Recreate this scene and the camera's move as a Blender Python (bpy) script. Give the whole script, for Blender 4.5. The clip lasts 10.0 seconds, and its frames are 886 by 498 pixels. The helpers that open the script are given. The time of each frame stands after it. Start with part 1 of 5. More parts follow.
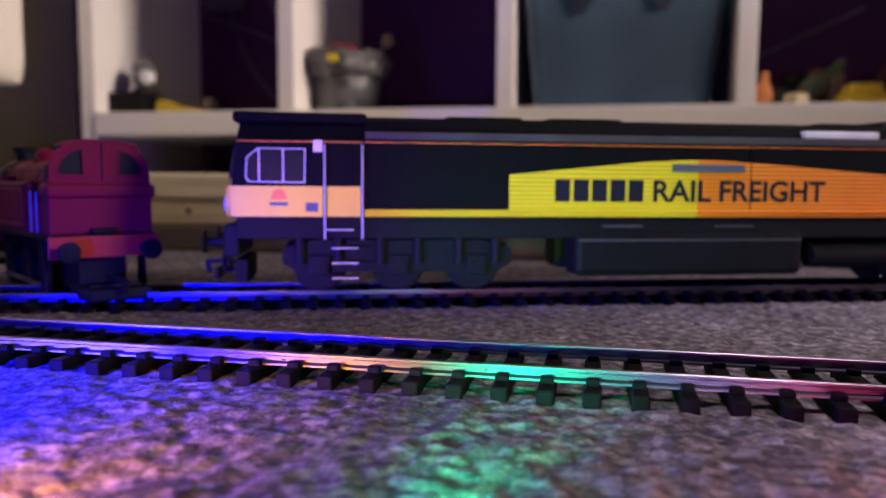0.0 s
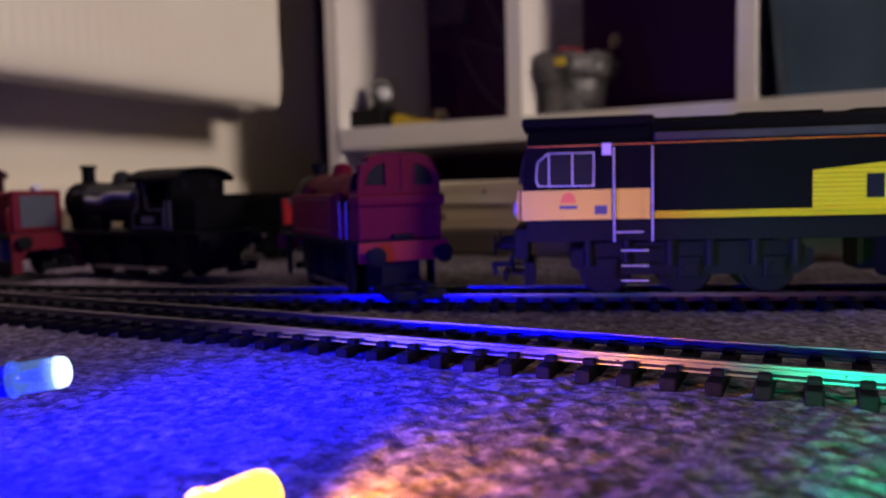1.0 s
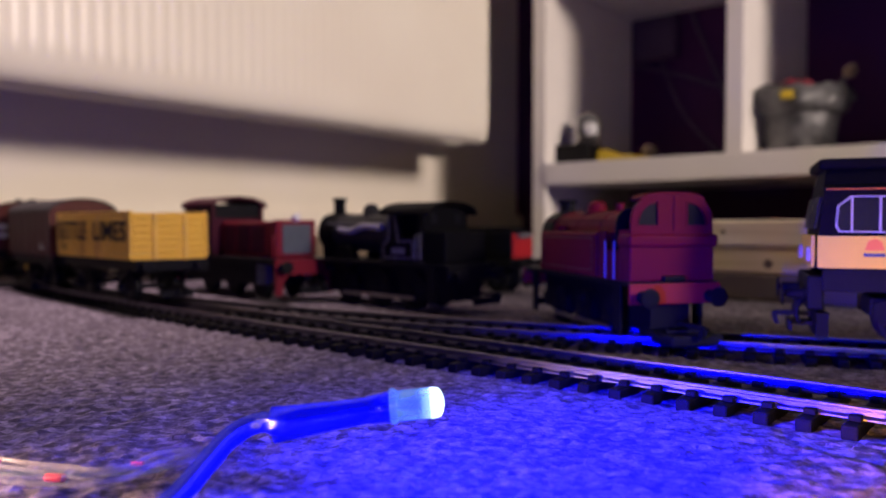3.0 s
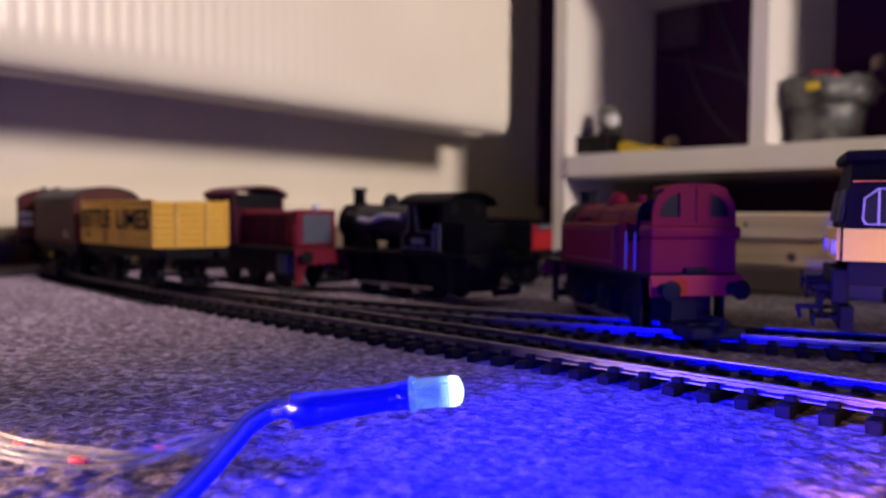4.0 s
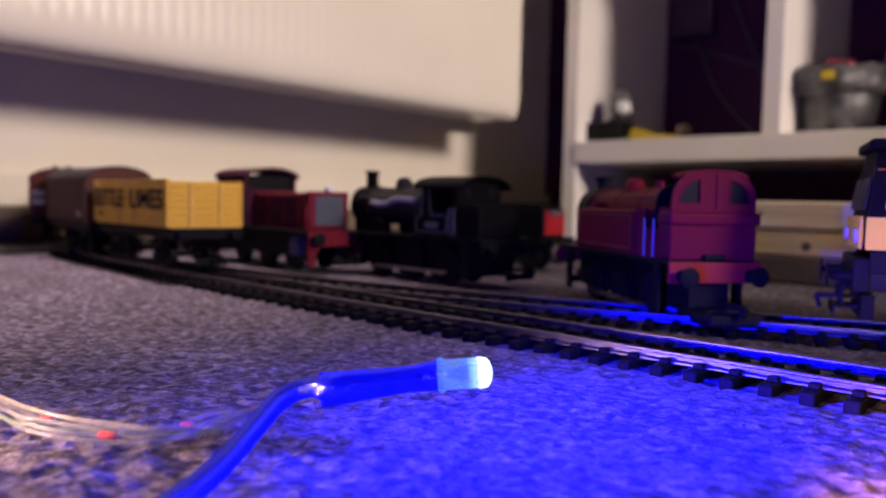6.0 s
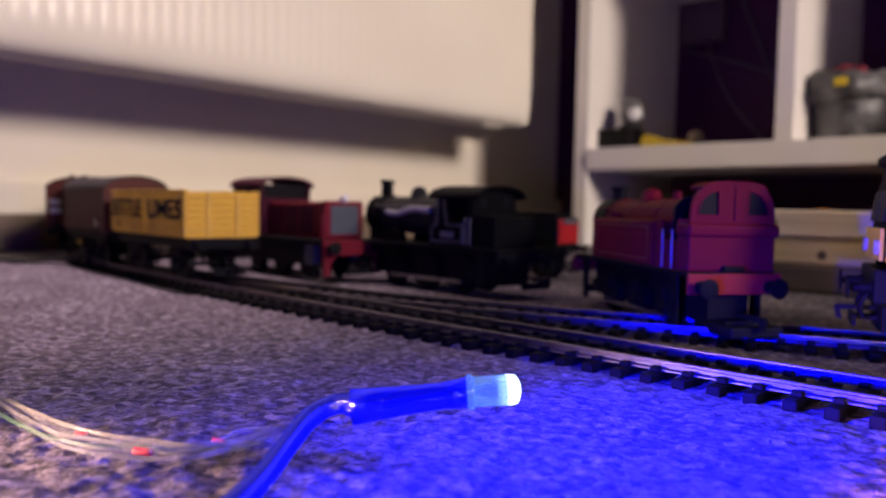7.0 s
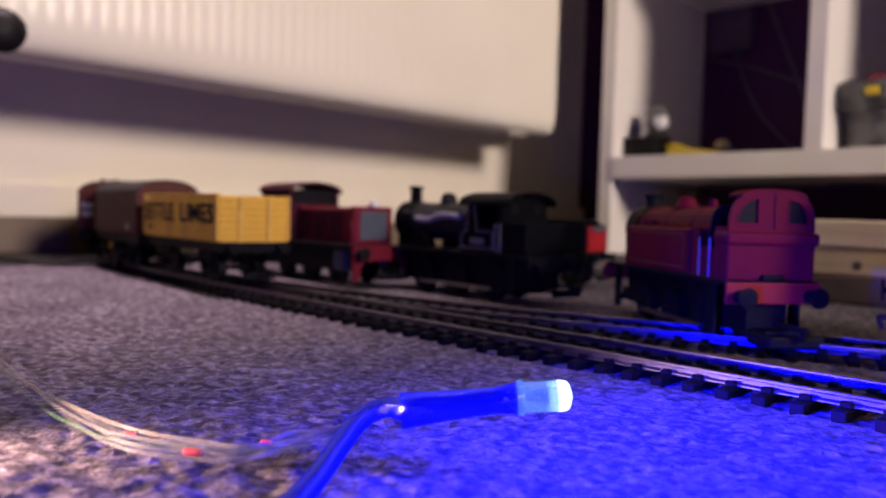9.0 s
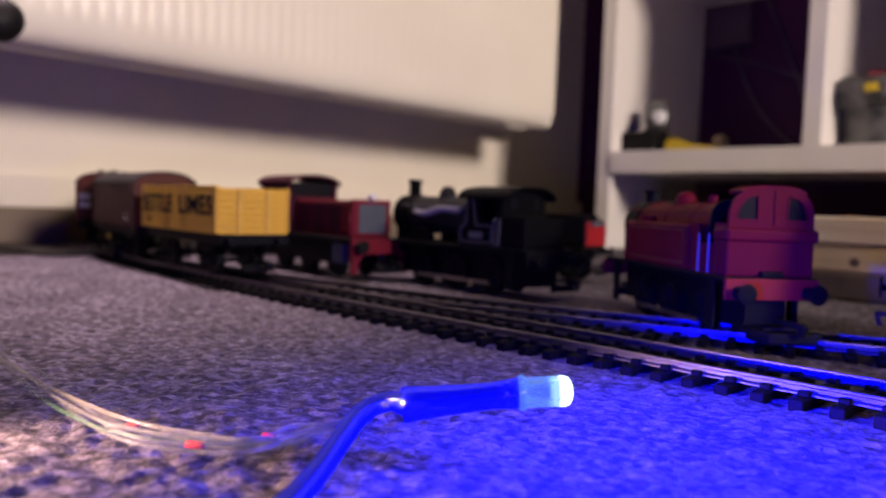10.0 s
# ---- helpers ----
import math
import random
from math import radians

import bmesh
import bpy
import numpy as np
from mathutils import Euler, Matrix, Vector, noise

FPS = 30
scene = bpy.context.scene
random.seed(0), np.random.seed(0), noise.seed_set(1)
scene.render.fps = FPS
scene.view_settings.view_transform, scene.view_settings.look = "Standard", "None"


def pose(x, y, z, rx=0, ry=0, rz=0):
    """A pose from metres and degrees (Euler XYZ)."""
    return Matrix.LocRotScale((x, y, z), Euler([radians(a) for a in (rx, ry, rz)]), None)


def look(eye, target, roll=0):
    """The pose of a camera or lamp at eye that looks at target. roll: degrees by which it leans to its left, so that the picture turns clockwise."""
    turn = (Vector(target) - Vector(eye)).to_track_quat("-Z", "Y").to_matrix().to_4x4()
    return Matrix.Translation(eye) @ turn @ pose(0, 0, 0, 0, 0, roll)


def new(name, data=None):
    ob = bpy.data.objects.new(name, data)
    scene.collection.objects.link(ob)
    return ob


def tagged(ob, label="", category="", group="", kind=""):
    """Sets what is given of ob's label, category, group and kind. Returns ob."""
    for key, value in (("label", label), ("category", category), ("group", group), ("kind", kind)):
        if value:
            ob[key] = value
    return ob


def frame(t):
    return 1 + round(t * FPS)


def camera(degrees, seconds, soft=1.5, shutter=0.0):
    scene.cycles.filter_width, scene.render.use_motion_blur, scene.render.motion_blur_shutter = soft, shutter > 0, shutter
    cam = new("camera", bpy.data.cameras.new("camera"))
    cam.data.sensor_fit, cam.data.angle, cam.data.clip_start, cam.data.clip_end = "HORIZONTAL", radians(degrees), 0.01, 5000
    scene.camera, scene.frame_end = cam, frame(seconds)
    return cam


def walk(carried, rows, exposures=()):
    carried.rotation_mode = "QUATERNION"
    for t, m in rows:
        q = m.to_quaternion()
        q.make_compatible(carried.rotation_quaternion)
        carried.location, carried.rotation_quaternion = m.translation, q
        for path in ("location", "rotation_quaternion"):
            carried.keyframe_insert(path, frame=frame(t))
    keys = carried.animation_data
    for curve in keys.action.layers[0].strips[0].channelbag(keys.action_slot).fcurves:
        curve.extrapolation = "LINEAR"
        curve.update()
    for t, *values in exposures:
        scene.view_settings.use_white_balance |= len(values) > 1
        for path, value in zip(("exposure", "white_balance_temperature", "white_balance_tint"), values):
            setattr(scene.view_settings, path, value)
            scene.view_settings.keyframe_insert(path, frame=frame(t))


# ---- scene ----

MM = 0.001
cam = camera(61.7, 10.0)
cam.data.dof.use_dof, cam.data.dof.focus_distance, cam.data.dof.aperture_fstop = True, 0.135, 17.0
PATH = [
    (0, (0.0059, 0.0058, 0.0348), (-0.0540, 0.2986, 0.0084), 0.41),
    (0.5, (-0.0044, 0.0002, 0.0340), (-0.0933, 0.2853, 0.0060), 0.26),
    (1, (-0.0152, -0.0042, 0.0349), (-0.1519, 0.2618, 0.0108), -1.47),
    (1.5, (-0.0241, -0.0083, 0.0377), (-0.1861, 0.2436, 0.0213), -3.42),
    (2, (-0.0322, -0.0131, 0.0378), (-0.2087, 0.2292, 0.0271), -2.23),
    (2.5, (-0.0382, -0.0189, 0.0372), (-0.2261, 0.2148, 0.0283), -0.74),
    (4, (-0.0392, -0.0189, 0.0363), (-0.2397, 0.2039, 0.0230), 0.38),
    (4.5, (-0.0393, -0.0186, 0.0355), (-0.2401, 0.2037, 0.0195), 0.67),
    (5, (-0.0398, -0.0189, 0.0346), (-0.2402, 0.2036, 0.0161), 0.96),
    (6.5, (-0.0434, -0.0222, 0.0365), (-0.2458, 0.1984, 0.0178), 1.27),
    (7, (-0.0441, -0.0236, 0.0374), (-0.2483, 0.1955, 0.0202), 1.11),
    (7.5, (-0.0458, -0.0245, 0.0367), (-0.2518, 0.1930, 0.0208), 1.00),
    (8, (-0.0458, -0.0250, 0.0374), (-0.2536, 0.1909, 0.0222), 1.02),
    (8.5, (-0.0479, -0.0266, 0.0376), (-0.2568, 0.1882, 0.0230), 1.28),
    (9, (-0.0478, -0.0265, 0.0367), (-0.2577, 0.1874, 0.0224), 1.61),
    (9.5, (-0.0482, -0.0271, 0.0369), (-0.2581, 0.1866, 0.0219), 1.93),
    (10, (-0.0484, -0.0271, 0.0369), (-0.2572, 0.1876, 0.0199), 2.04),
]
walk(cam, [(t, look(eye, target, roll)) for t, eye, target, roll in PATH],
     [(0, 0.0), (0.5, -0.28), (1, -0.62), (1.5, -0.74), (2, -0.45), (2.5, -0.20), (4, 0.0), (6.5, 0.0), (10, 0.05)])

# ---- light ----
world = bpy.data.worlds.new("room_air")
world.use_nodes = True
world.node_tree.nodes["Background"].inputs[1].default_value = 0.0
scene.world = world


def lamp(name, kind, m, power, colour, size, spot=None, blend=1.0):
    data = bpy.data.lights.new(name, kind)
    data.energy, data.color = power, colour
    if kind == "AREA":
        data.size = size
    else:
        data.shadow_soft_size = size
    if spot:
        data.spot_size, data.spot_blend = radians(spot), blend
    ob = new(name, data)
    ob.matrix_world = m
    return ob


# the room's one warm shaded lamp, low and off to the side, behind the camera
lamp("room_lamp", "SPOT", look((1.45, 0.12, 0.68), (-0.34, 0.53, 0.70)), 148.0, (1.0, 0.82, 0.73), 0.20, 55.8, 0.30)
# two unseen fill spots, added overhead to brighten the carpet
lamp("carpet_fill", "SPOT", look((-0.46, 0.22, 1.30), (-0.44, 0.05, 0.0)), 100.0, (1.0, 0.73, 0.80), 0.06, 26, 1.0)
lamp("carpet_fill", "SPOT", look((0.26, 0.20, 1.30), (0.22, 0.17, 0.0)), 70.0, (1.0, 0.88, 0.92), 0.06, 25, 1.0)

# ---- materials ----
MATS = {}


def material(name, colour, rough=0.5, metal=0.0, colour2=None, scale=40.0, bump=0.0, bump_scale=400.0, spec=0.5, coat=0.0, island=False, wear=0.0):
    """A painted or moulded surface: two colours mixed by a coarse and a fine noise, with a fine relief."""
    m = bpy.data.materials.new(name)
    m.use_nodes = True
    nt = m.node_tree
    b = nt.nodes["Principled BSDF"]
    b.inputs["Roughness"].default_value = rough
    b.inputs["Metallic"].default_value = metal
    b.inputs["Specular IOR Level"].default_value = spec
    b.inputs["Coat Weight"].default_value = coat
    co = nt.nodes.new("ShaderNodeTexCoord")
    c2 = colour2 or tuple(c * 0.72 for c in colour)
    coarse = nt.nodes.new("ShaderNodeTexNoise")
    coarse.inputs["Scale"].default_value = scale
    coarse.inputs["Detail"].default_value = 6.0
    nt.links.new(co.outputs["Object"], coarse.inputs["Vector"])
    ramp = nt.nodes.new("ShaderNodeMapRange")
    ramp.inputs["From Min"].default_value, ramp.inputs["From Max"].default_value = 0.35, 0.68
    nt.links.new(coarse.outputs["Fac"], ramp.inputs["Value"])
    mix = nt.nodes.new("ShaderNodeMix")
    mix.data_type = "RGBA"
    mix.inputs["A"].default_value = (*colour, 1)
    mix.inputs["B"].default_value = (*c2, 1)
    nt.links.new(ramp.outputs["Result"], mix.inputs["Factor"])
    if island:
        geo = nt.nodes.new("ShaderNodeNewGeometry")
        nt.links.new(geo.outputs["Random Per Island"], mix.inputs["Factor"])
    nt.links.new(mix.outputs["Result"], b.inputs["Base Color"])
    rr = nt.nodes.new("ShaderNodeMapRange")
    rr.inputs["To Min"].default_value, rr.inputs["To Max"].default_value = max(0.02, rough - 0.08), min(1.0, rough + 0.12)
    fine = nt.nodes.new("ShaderNodeTexNoise")
    fine.inputs["Scale"].default_value = bump_scale
    fine.inputs["Detail"].default_value = 3.0
    nt.links.new(co.outputs["Object"], fine.inputs["Vector"])
    nt.links.new(fine.outputs["Fac"], rr.inputs["Value"])
    nt.links.new(rr.outputs["Result"], b.inputs["Roughness"])
    if bump:
        bp = nt.nodes.new("ShaderNodeBump")
        bp.inputs["Strength"].default_value = 0.6
        bp.inputs["Distance"].default_value = bump
        nt.links.new(fine.outputs["Fac"], bp.inputs["Height"])
        nt.links.new(bp.outputs["Normal"], b.inputs["Normal"])
    MATS[name] = m
    return m


def glow(name, colour, strength):
    m = bpy.data.materials.new(name)
    m.use_nodes = True
    b = m.node_tree.nodes["Principled BSDF"]
    b.inputs["Base Color"].default_value = (*colour, 1)
    b.inputs["Emission Color"].default_value = (*colour, 1)
    b.inputs["Emission Strength"].default_value = strength
    b.inputs["Roughness"].default_value = 0.25
    MATS[name] = m
    return m


material("wall_paint", (0.80, 0.74, 0.64), 0.6, scale=6, colour2=(0.74, 0.68, 0.58), bump=0.0002, bump_scale=300)
material("plum_paint", (0.062, 0.0035, 0.066), 0.7, scale=5, bump=0.0002)
material("radiator_enamel", (0.80, 0.76, 0.66), 0.35, scale=8, colour2=(0.76, 0.71, 0.61))
material("shelf_laminate", (0.78, 0.74, 0.70), 0.45, scale=10, colour2=(0.72, 0.68, 0.64))
material("rail_steel", (0.20, 0.18, 0.23), 0.30, metal=1.0, scale=60, bump=0.00003, bump_scale=900)
material("sleeper_plastic", (0.006, 0.005, 0.0055), 0.6, scale=120, bump=0.0001, bump_scale=1500, spec=0.05)
material("black_plastic", (0.008, 0.007, 0.008), 0.5, scale=100, spec=0.15)
material("dark_wood", (0.10, 0.072, 0.055), 0.65, scale=18, colour2=(0.06, 0.043, 0.034))
# cream wagon body with the yellow lamplight put into its colour
material("lamplit_cream_body", (0.75, 0.45, 0.055), 0.5, scale=50, colour2=(0.69, 0.40, 0.045), spec=0.2)
material("brown_body", (0.105, 0.030, 0.028), 0.55, scale=50, spec=0.2)
material("red_body", (0.23, 0.012, 0.036), 0.4, scale=50)
material("loco_black", (0.003, 0.003, 0.004), 0.6, scale=50, spec=0.06)
material("yellow_paint", (0.72, 0.53, 0.03), 0.4, scale=60, colour2=(0.66, 0.47, 0.03))
material("orange_paint", (0.75, 0.20, 0.02), 0.4, scale=60, colour2=(0.68, 0.17, 0.02))
material("letter_ink", (0.012, 0.012, 0.020), 0.6, scale=80, spec=0.1)
material("silver_line", (0.42, 0.42, 0.44), 0.4, metal=0.3, scale=80)
material("roof_grey", (0.05, 0.045, 0.046), 0.6, scale=70, colour2=(0.035, 0.03, 0.032), spec=0.2)
material("underframe_black", (0.0042, 0.0042, 0.0055), 0.6, scale=90, bump=0.00005, bump_scale=2000, spec=0.12)
material("black_steel", (0.006, 0.006, 0.007), 0.5, spec=0.1, scale=90)
material("wheel_steel", (0.42, 0.41, 0.40), 0.3, metal=1.0, scale=90)
material("maroon_body", (0.150, 0.004, 0.018), 0.55, scale=45, colour2=(0.118, 0.003, 0.014), spec=0.08)
material("bright_red", (0.33, 0.012, 0.018), 0.45, scale=60, spec=0.25)
material("green_body", (0.02, 0.035, 0.028), 0.5, scale=60)
material("grille_grey", (0.06, 0.075, 0.095), 0.5, scale=90)
material("pot_grey", (0.16, 0.16, 0.165), 0.45, scale=60, colour2=(0.03, 0.03, 0.034), bump=0.004, bump_scale=90)
material("tub_blue", (0.050, 0.088, 0.128), 0.5, scale=14, colour2=(0.026, 0.052, 0.080))
material("strap_white", (0.76, 0.47, 0.08), 0.5, scale=70, spec=0.25)
material("cable_black", (0.012, 0.012, 0.013), 0.4, scale=90)
material("white_mark", (0.65, 0.65, 0.66), 0.5, scale=90)
material("wall_orange", (0.60, 0.20, 0.05), 0.5, scale=40)


def carpet_material():
    m = bpy.data.materials.new("carpet_tuft")
    m.use_nodes = True
    nt = m.node_tree
    b = nt.nodes["Principled BSDF"]
    b.inputs["Roughness"].default_value = 0.92
    b.inputs["Sheen Weight"].default_value = 0.0
    b.inputs["Specular IOR Level"].default_value = 0.1
    ramp = nt.nodes.new("ShaderNodeValToRGB")
    el = ramp.color_ramp.elements
    el[0].position, el[0].color = 0.0, (0.044, 0.038, 0.046, 1)
    el[1].position, el[1].color = 1.0, (0.38, 0.33, 0.39, 1)
    for pos, col in ((0.18, (0.056, 0.048, 0.058, 1)), (0.38, (0.092, 0.079, 0.095, 1)), (0.60, (0.165, 0.142, 0.172, 1)), (0.82, (0.255, 0.222, 0.262, 1))):
        e = el.new(pos)
        e.color = col
    co = nt.nodes.new("ShaderNodeTexCoord")
    clump = nt.nodes.new("ShaderNodeTexNoise")
    clump.inputs["Scale"].default_value, clump.inputs["Detail"].default_value, clump.inputs["Roughness"].default_value = 430.0, 2.5, 0.55
    nt.links.new(co.outputs["Object"], clump.inputs["Vector"])
    spread = nt.nodes.new("ShaderNodeMapRange")
    spread.inputs["From Min"].default_value, spread.inputs["From Max"].default_value = 0.30, 0.70
    nt.links.new(clump.outputs["Fac"], spread.inputs["Value"])
    both = nt.nodes.new("ShaderNodeMix")
    both.inputs["Factor"].default_value = 0.42
    nt.links.new(spread.outputs["Result"], both.inputs["A"])
    cells = nt.nodes.new("ShaderNodeTexVoronoi")
    cells.inputs["Scale"].default_value = 520.0
    nt.links.new(co.outputs["Object"], cells.inputs["Vector"])
    tone = nt.nodes.new("ShaderNodeSeparateColor")
    nt.links.new(cells.outputs["Color"], tone.inputs["Color"])
    nt.links.new(tone.outputs["Red"], both.inputs["B"])
    nt.links.new(both.outputs["Result"], ramp.inputs["Fac"])
    fib = nt.nodes.new("ShaderNodeTexNoise")
    fib.inputs["Scale"].default_value, fib.inputs["Detail"].default_value = 1400.0, 4.0
    nt.links.new(co.outputs["Object"], fib.inputs["Vector"])
    dirt = nt.nodes.new("ShaderNodeTexNoise")
    dirt.inputs["Scale"].default_value, dirt.inputs["Detail"].default_value = 28.0, 3.0
    nt.links.new(co.outputs["Object"], dirt.inputs["Vector"])
    add = nt.nodes.new("ShaderNodeMath")
    add.operation = "ADD"
    nt.links.new(fib.outputs["Fac"], add.inputs[0])
    nt.links.new(dirt.outputs["Fac"], add.inputs[1])
    rng = nt.nodes.new("ShaderNodeMapRange")
    rng.inputs["From Min"].default_value, rng.inputs["From Max"].default_value = 0.7, 1.3
    rng.inputs["To Min"].default_value, rng.inputs["To Max"].default_value = 0.62, 1.25
    nt.links.new(add.outputs[0], rng.inputs["Value"])
    mul = nt.nodes.new("ShaderNodeMix")
    mul.data_type, mul.blend_type = "RGBA", "MULTIPLY"
    mul.inputs["Factor"].default_value = 1.0
    nt.links.new(ramp.outputs["Color"], mul.inputs["A"])
    nt.links.new(rng.outputs["Result"], mul.inputs["B"])
    nt.links.new(mul.outputs["Result"], b.inputs["Base Color"])
    bp = nt.nodes.new("ShaderNodeBump")
    bp.inputs["Strength"].default_value, bp.inputs["Distance"].default_value = 0.7, 0.0004
    nt.links.new(fib.outputs["Fac"], bp.inputs["Height"])
    nt.links.new(bp.outputs["Normal"], b.inputs["Normal"])
    MATS["carpet_tuft"] = m


carpet_material()


def clear_plastic(name, colour, rough, glow_strength=0.0):
    m = bpy.data.materials.new(name)
    m.use_nodes = True
    b = m.node_tree.nodes["Principled BSDF"]
    b.inputs["Base Color"].default_value = (*colour, 1)
    b.inputs["Roughness"].default_value = rough
    b.inputs["Transmission Weight"].default_value = 0.85
    b.inputs["IOR"].default_value = 1.45
    b.inputs["Emission Color"].default_value = (*colour, 1)
    b.inputs["Emission Strength"].default_value = glow_strength
    MATS[name] = m


def clear_strand(name, colour, share=0.22):
    """Thin clear insulation over a pale core: mostly see-through, with a gloss."""
    m = material(name, colour, 0.25, scale=90, spec=0.25)
    nt = m.node_tree
    tr, mx = nt.nodes.new("ShaderNodeBsdfTransparent"), nt.nodes.new("ShaderNodeMixShader")
    mx.inputs[0].default_value = share
    nt.links.new(tr.outputs[0], mx.inputs[1])
    nt.links.new(nt.nodes["Principled BSDF"].outputs[0], mx.inputs[2])
    nt.links.new(mx.outputs[0], nt.nodes["Material Output"].inputs[0])


material("wood_strip", (0.20, 0.15, 0.11), 0.6, scale=14, colour2=(0.15, 0.11, 0.08))
material("bag_grey", (0.14, 0.14, 0.145), 0.4, scale=70, colour2=(0.020, 0.020, 0.022), bump=0.0012, bump_scale=110)
material("step_cream", (0.50, 0.46, 0.34), 0.5, scale=90)
material("tub_shadow", (0.010, 0.014, 0.035), 0.6, scale=40)
material("tan_plastic", (0.27, 0.19, 0.12), 0.5, scale=60)
material("toy_green", (0.05, 0.075, 0.035), 0.5, scale=60)
material("toy_rust", (0.16, 0.04, 0.02), 0.5, scale=60)
material("tie_red", (0.75, 0.012, 0.06), 0.35, scale=80)
material("teal_plastic", (0.03, 0.16, 0.16), 0.4, scale=60)
# near-black: the shade round the valve and pipe is put into their colour
material("pipe_shade", (0.014, 0.012, 0.018), 0.45, scale=60)
material("shunter_red", (0.15, 0.005, 0.017), 0.45, scale=60, spec=0.2)
material("shunter_maroon", (0.050, 0.002, 0.016), 0.45, scale=60, spec=0.15)
material("plum_cord", (0.12, 0.08, 0.12), 0.6, scale=40)
material("handrail_grey", (0.42, 0.42, 0.43), 0.4, scale=80)
material("lining_grey", (0.10, 0.10, 0.12), 0.45, scale=80)
material("pale_pipe", (0.34, 0.34, 0.37), 0.4, scale=80)
material("boiler_grey", (0.010, 0.010, 0.013), 0.45, scale=60, spec=0.2)
material("window_dark", (0.006, 0.006, 0.009), 0.34, scale=60, spec=0.14)


def ribbed(name, colour):
    """Paint over fine level ribs."""
    m = material(name, colour, 0.4, scale=60, colour2=tuple(c * 0.9 for c in colour))
    nt = m.node_tree
    co = nt.nodes.new("ShaderNodeTexCoord")
    wv = nt.nodes.new("ShaderNodeTexWave")
    wv.bands_direction, wv.wave_profile = "Z", "SIN"
    wv.inputs["Scale"].default_value = 260.0
    nt.links.new(co.outputs["Object"], wv.inputs["Vector"])
    bp = nt.nodes.new("ShaderNodeBump")
    bp.inputs["Strength"].default_value, bp.inputs["Distance"].default_value = 1.0, 0.0003
    nt.links.new(wv.outputs["Fac"], bp.inputs["Height"])
    nt.links.new(bp.outputs["Normal"], nt.nodes["Principled BSDF"].inputs["Normal"])


def grained(name, pale, dark):
    """Bare wood: long streaks of grain along x, with a fine relief."""
    m = material(name, pale, 0.62, scale=12)
    nt = m.node_tree
    b = nt.nodes["Principled BSDF"]
    co, mp, nz, rp = nt.nodes.new("ShaderNodeTexCoord"), nt.nodes.new("ShaderNodeMapping"), nt.nodes.new("ShaderNodeTexNoise"), nt.nodes.new("ShaderNodeValToRGB")
    mp.inputs["Scale"].default_value = (9.0, 120.0, 210.0)
    nz.inputs["Scale"].default_value, nz.inputs["Detail"].default_value, nz.inputs["Distortion"].default_value = 1.0, 5.0, 0.6
    rp.color_ramp.elements[0].position, rp.color_ramp.elements[0].color = 0.34, (*dark, 1)
    rp.color_ramp.elements[1].position, rp.color_ramp.elements[1].color = 0.66, (*pale, 1)
    nt.links.new(co.outputs["Object"], mp.inputs["Vector"])
    nt.links.new(mp.outputs["Vector"], nz.inputs["Vector"])
    nt.links.new(nz.outputs["Fac"], rp.inputs["Fac"])
    nt.links.new(rp.outputs["Color"], b.inputs["Base Color"])
    bp = nt.nodes.new("ShaderNodeBump")
    bp.inputs["Strength"].default_value, bp.inputs["Distance"].default_value = 0.4, 0.0003
    nt.links.new(nz.outputs["Fac"], bp.inputs["Height"])
    nt.links.new(bp.outputs["Normal"], b.inputs["Normal"])


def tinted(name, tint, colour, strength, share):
    """Thin clear plastic: part see-through, part given an emission of its own, with a gloss."""
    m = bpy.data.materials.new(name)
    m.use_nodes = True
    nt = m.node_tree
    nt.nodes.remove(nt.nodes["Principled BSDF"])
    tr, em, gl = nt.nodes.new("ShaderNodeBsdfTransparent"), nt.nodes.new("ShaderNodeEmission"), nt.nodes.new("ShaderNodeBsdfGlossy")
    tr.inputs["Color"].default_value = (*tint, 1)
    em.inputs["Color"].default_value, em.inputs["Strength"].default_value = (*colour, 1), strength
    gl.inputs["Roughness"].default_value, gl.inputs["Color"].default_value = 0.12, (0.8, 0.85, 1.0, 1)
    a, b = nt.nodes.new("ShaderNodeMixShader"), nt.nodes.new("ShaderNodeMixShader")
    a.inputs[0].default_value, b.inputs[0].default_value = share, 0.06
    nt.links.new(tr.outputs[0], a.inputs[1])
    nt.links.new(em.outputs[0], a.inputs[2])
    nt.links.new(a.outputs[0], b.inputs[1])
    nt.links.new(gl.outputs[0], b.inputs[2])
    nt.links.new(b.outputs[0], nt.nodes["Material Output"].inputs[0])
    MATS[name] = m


grained("bare_wood", (0.62, 0.52, 0.33), (0.40, 0.31, 0.18))
grained("board_wood", (0.80, 0.72, 0.52), (0.60, 0.50, 0.33))
ribbed("yellow_ribbed", (0.72, 0.53, 0.012))
ribbed("orange_ribbed", (0.75, 0.20, 0.006))
tinted("blue_lens", (0.62, 0.74, 1.0), (0.20, 0.40, 1.0), 0.9, 0.40)


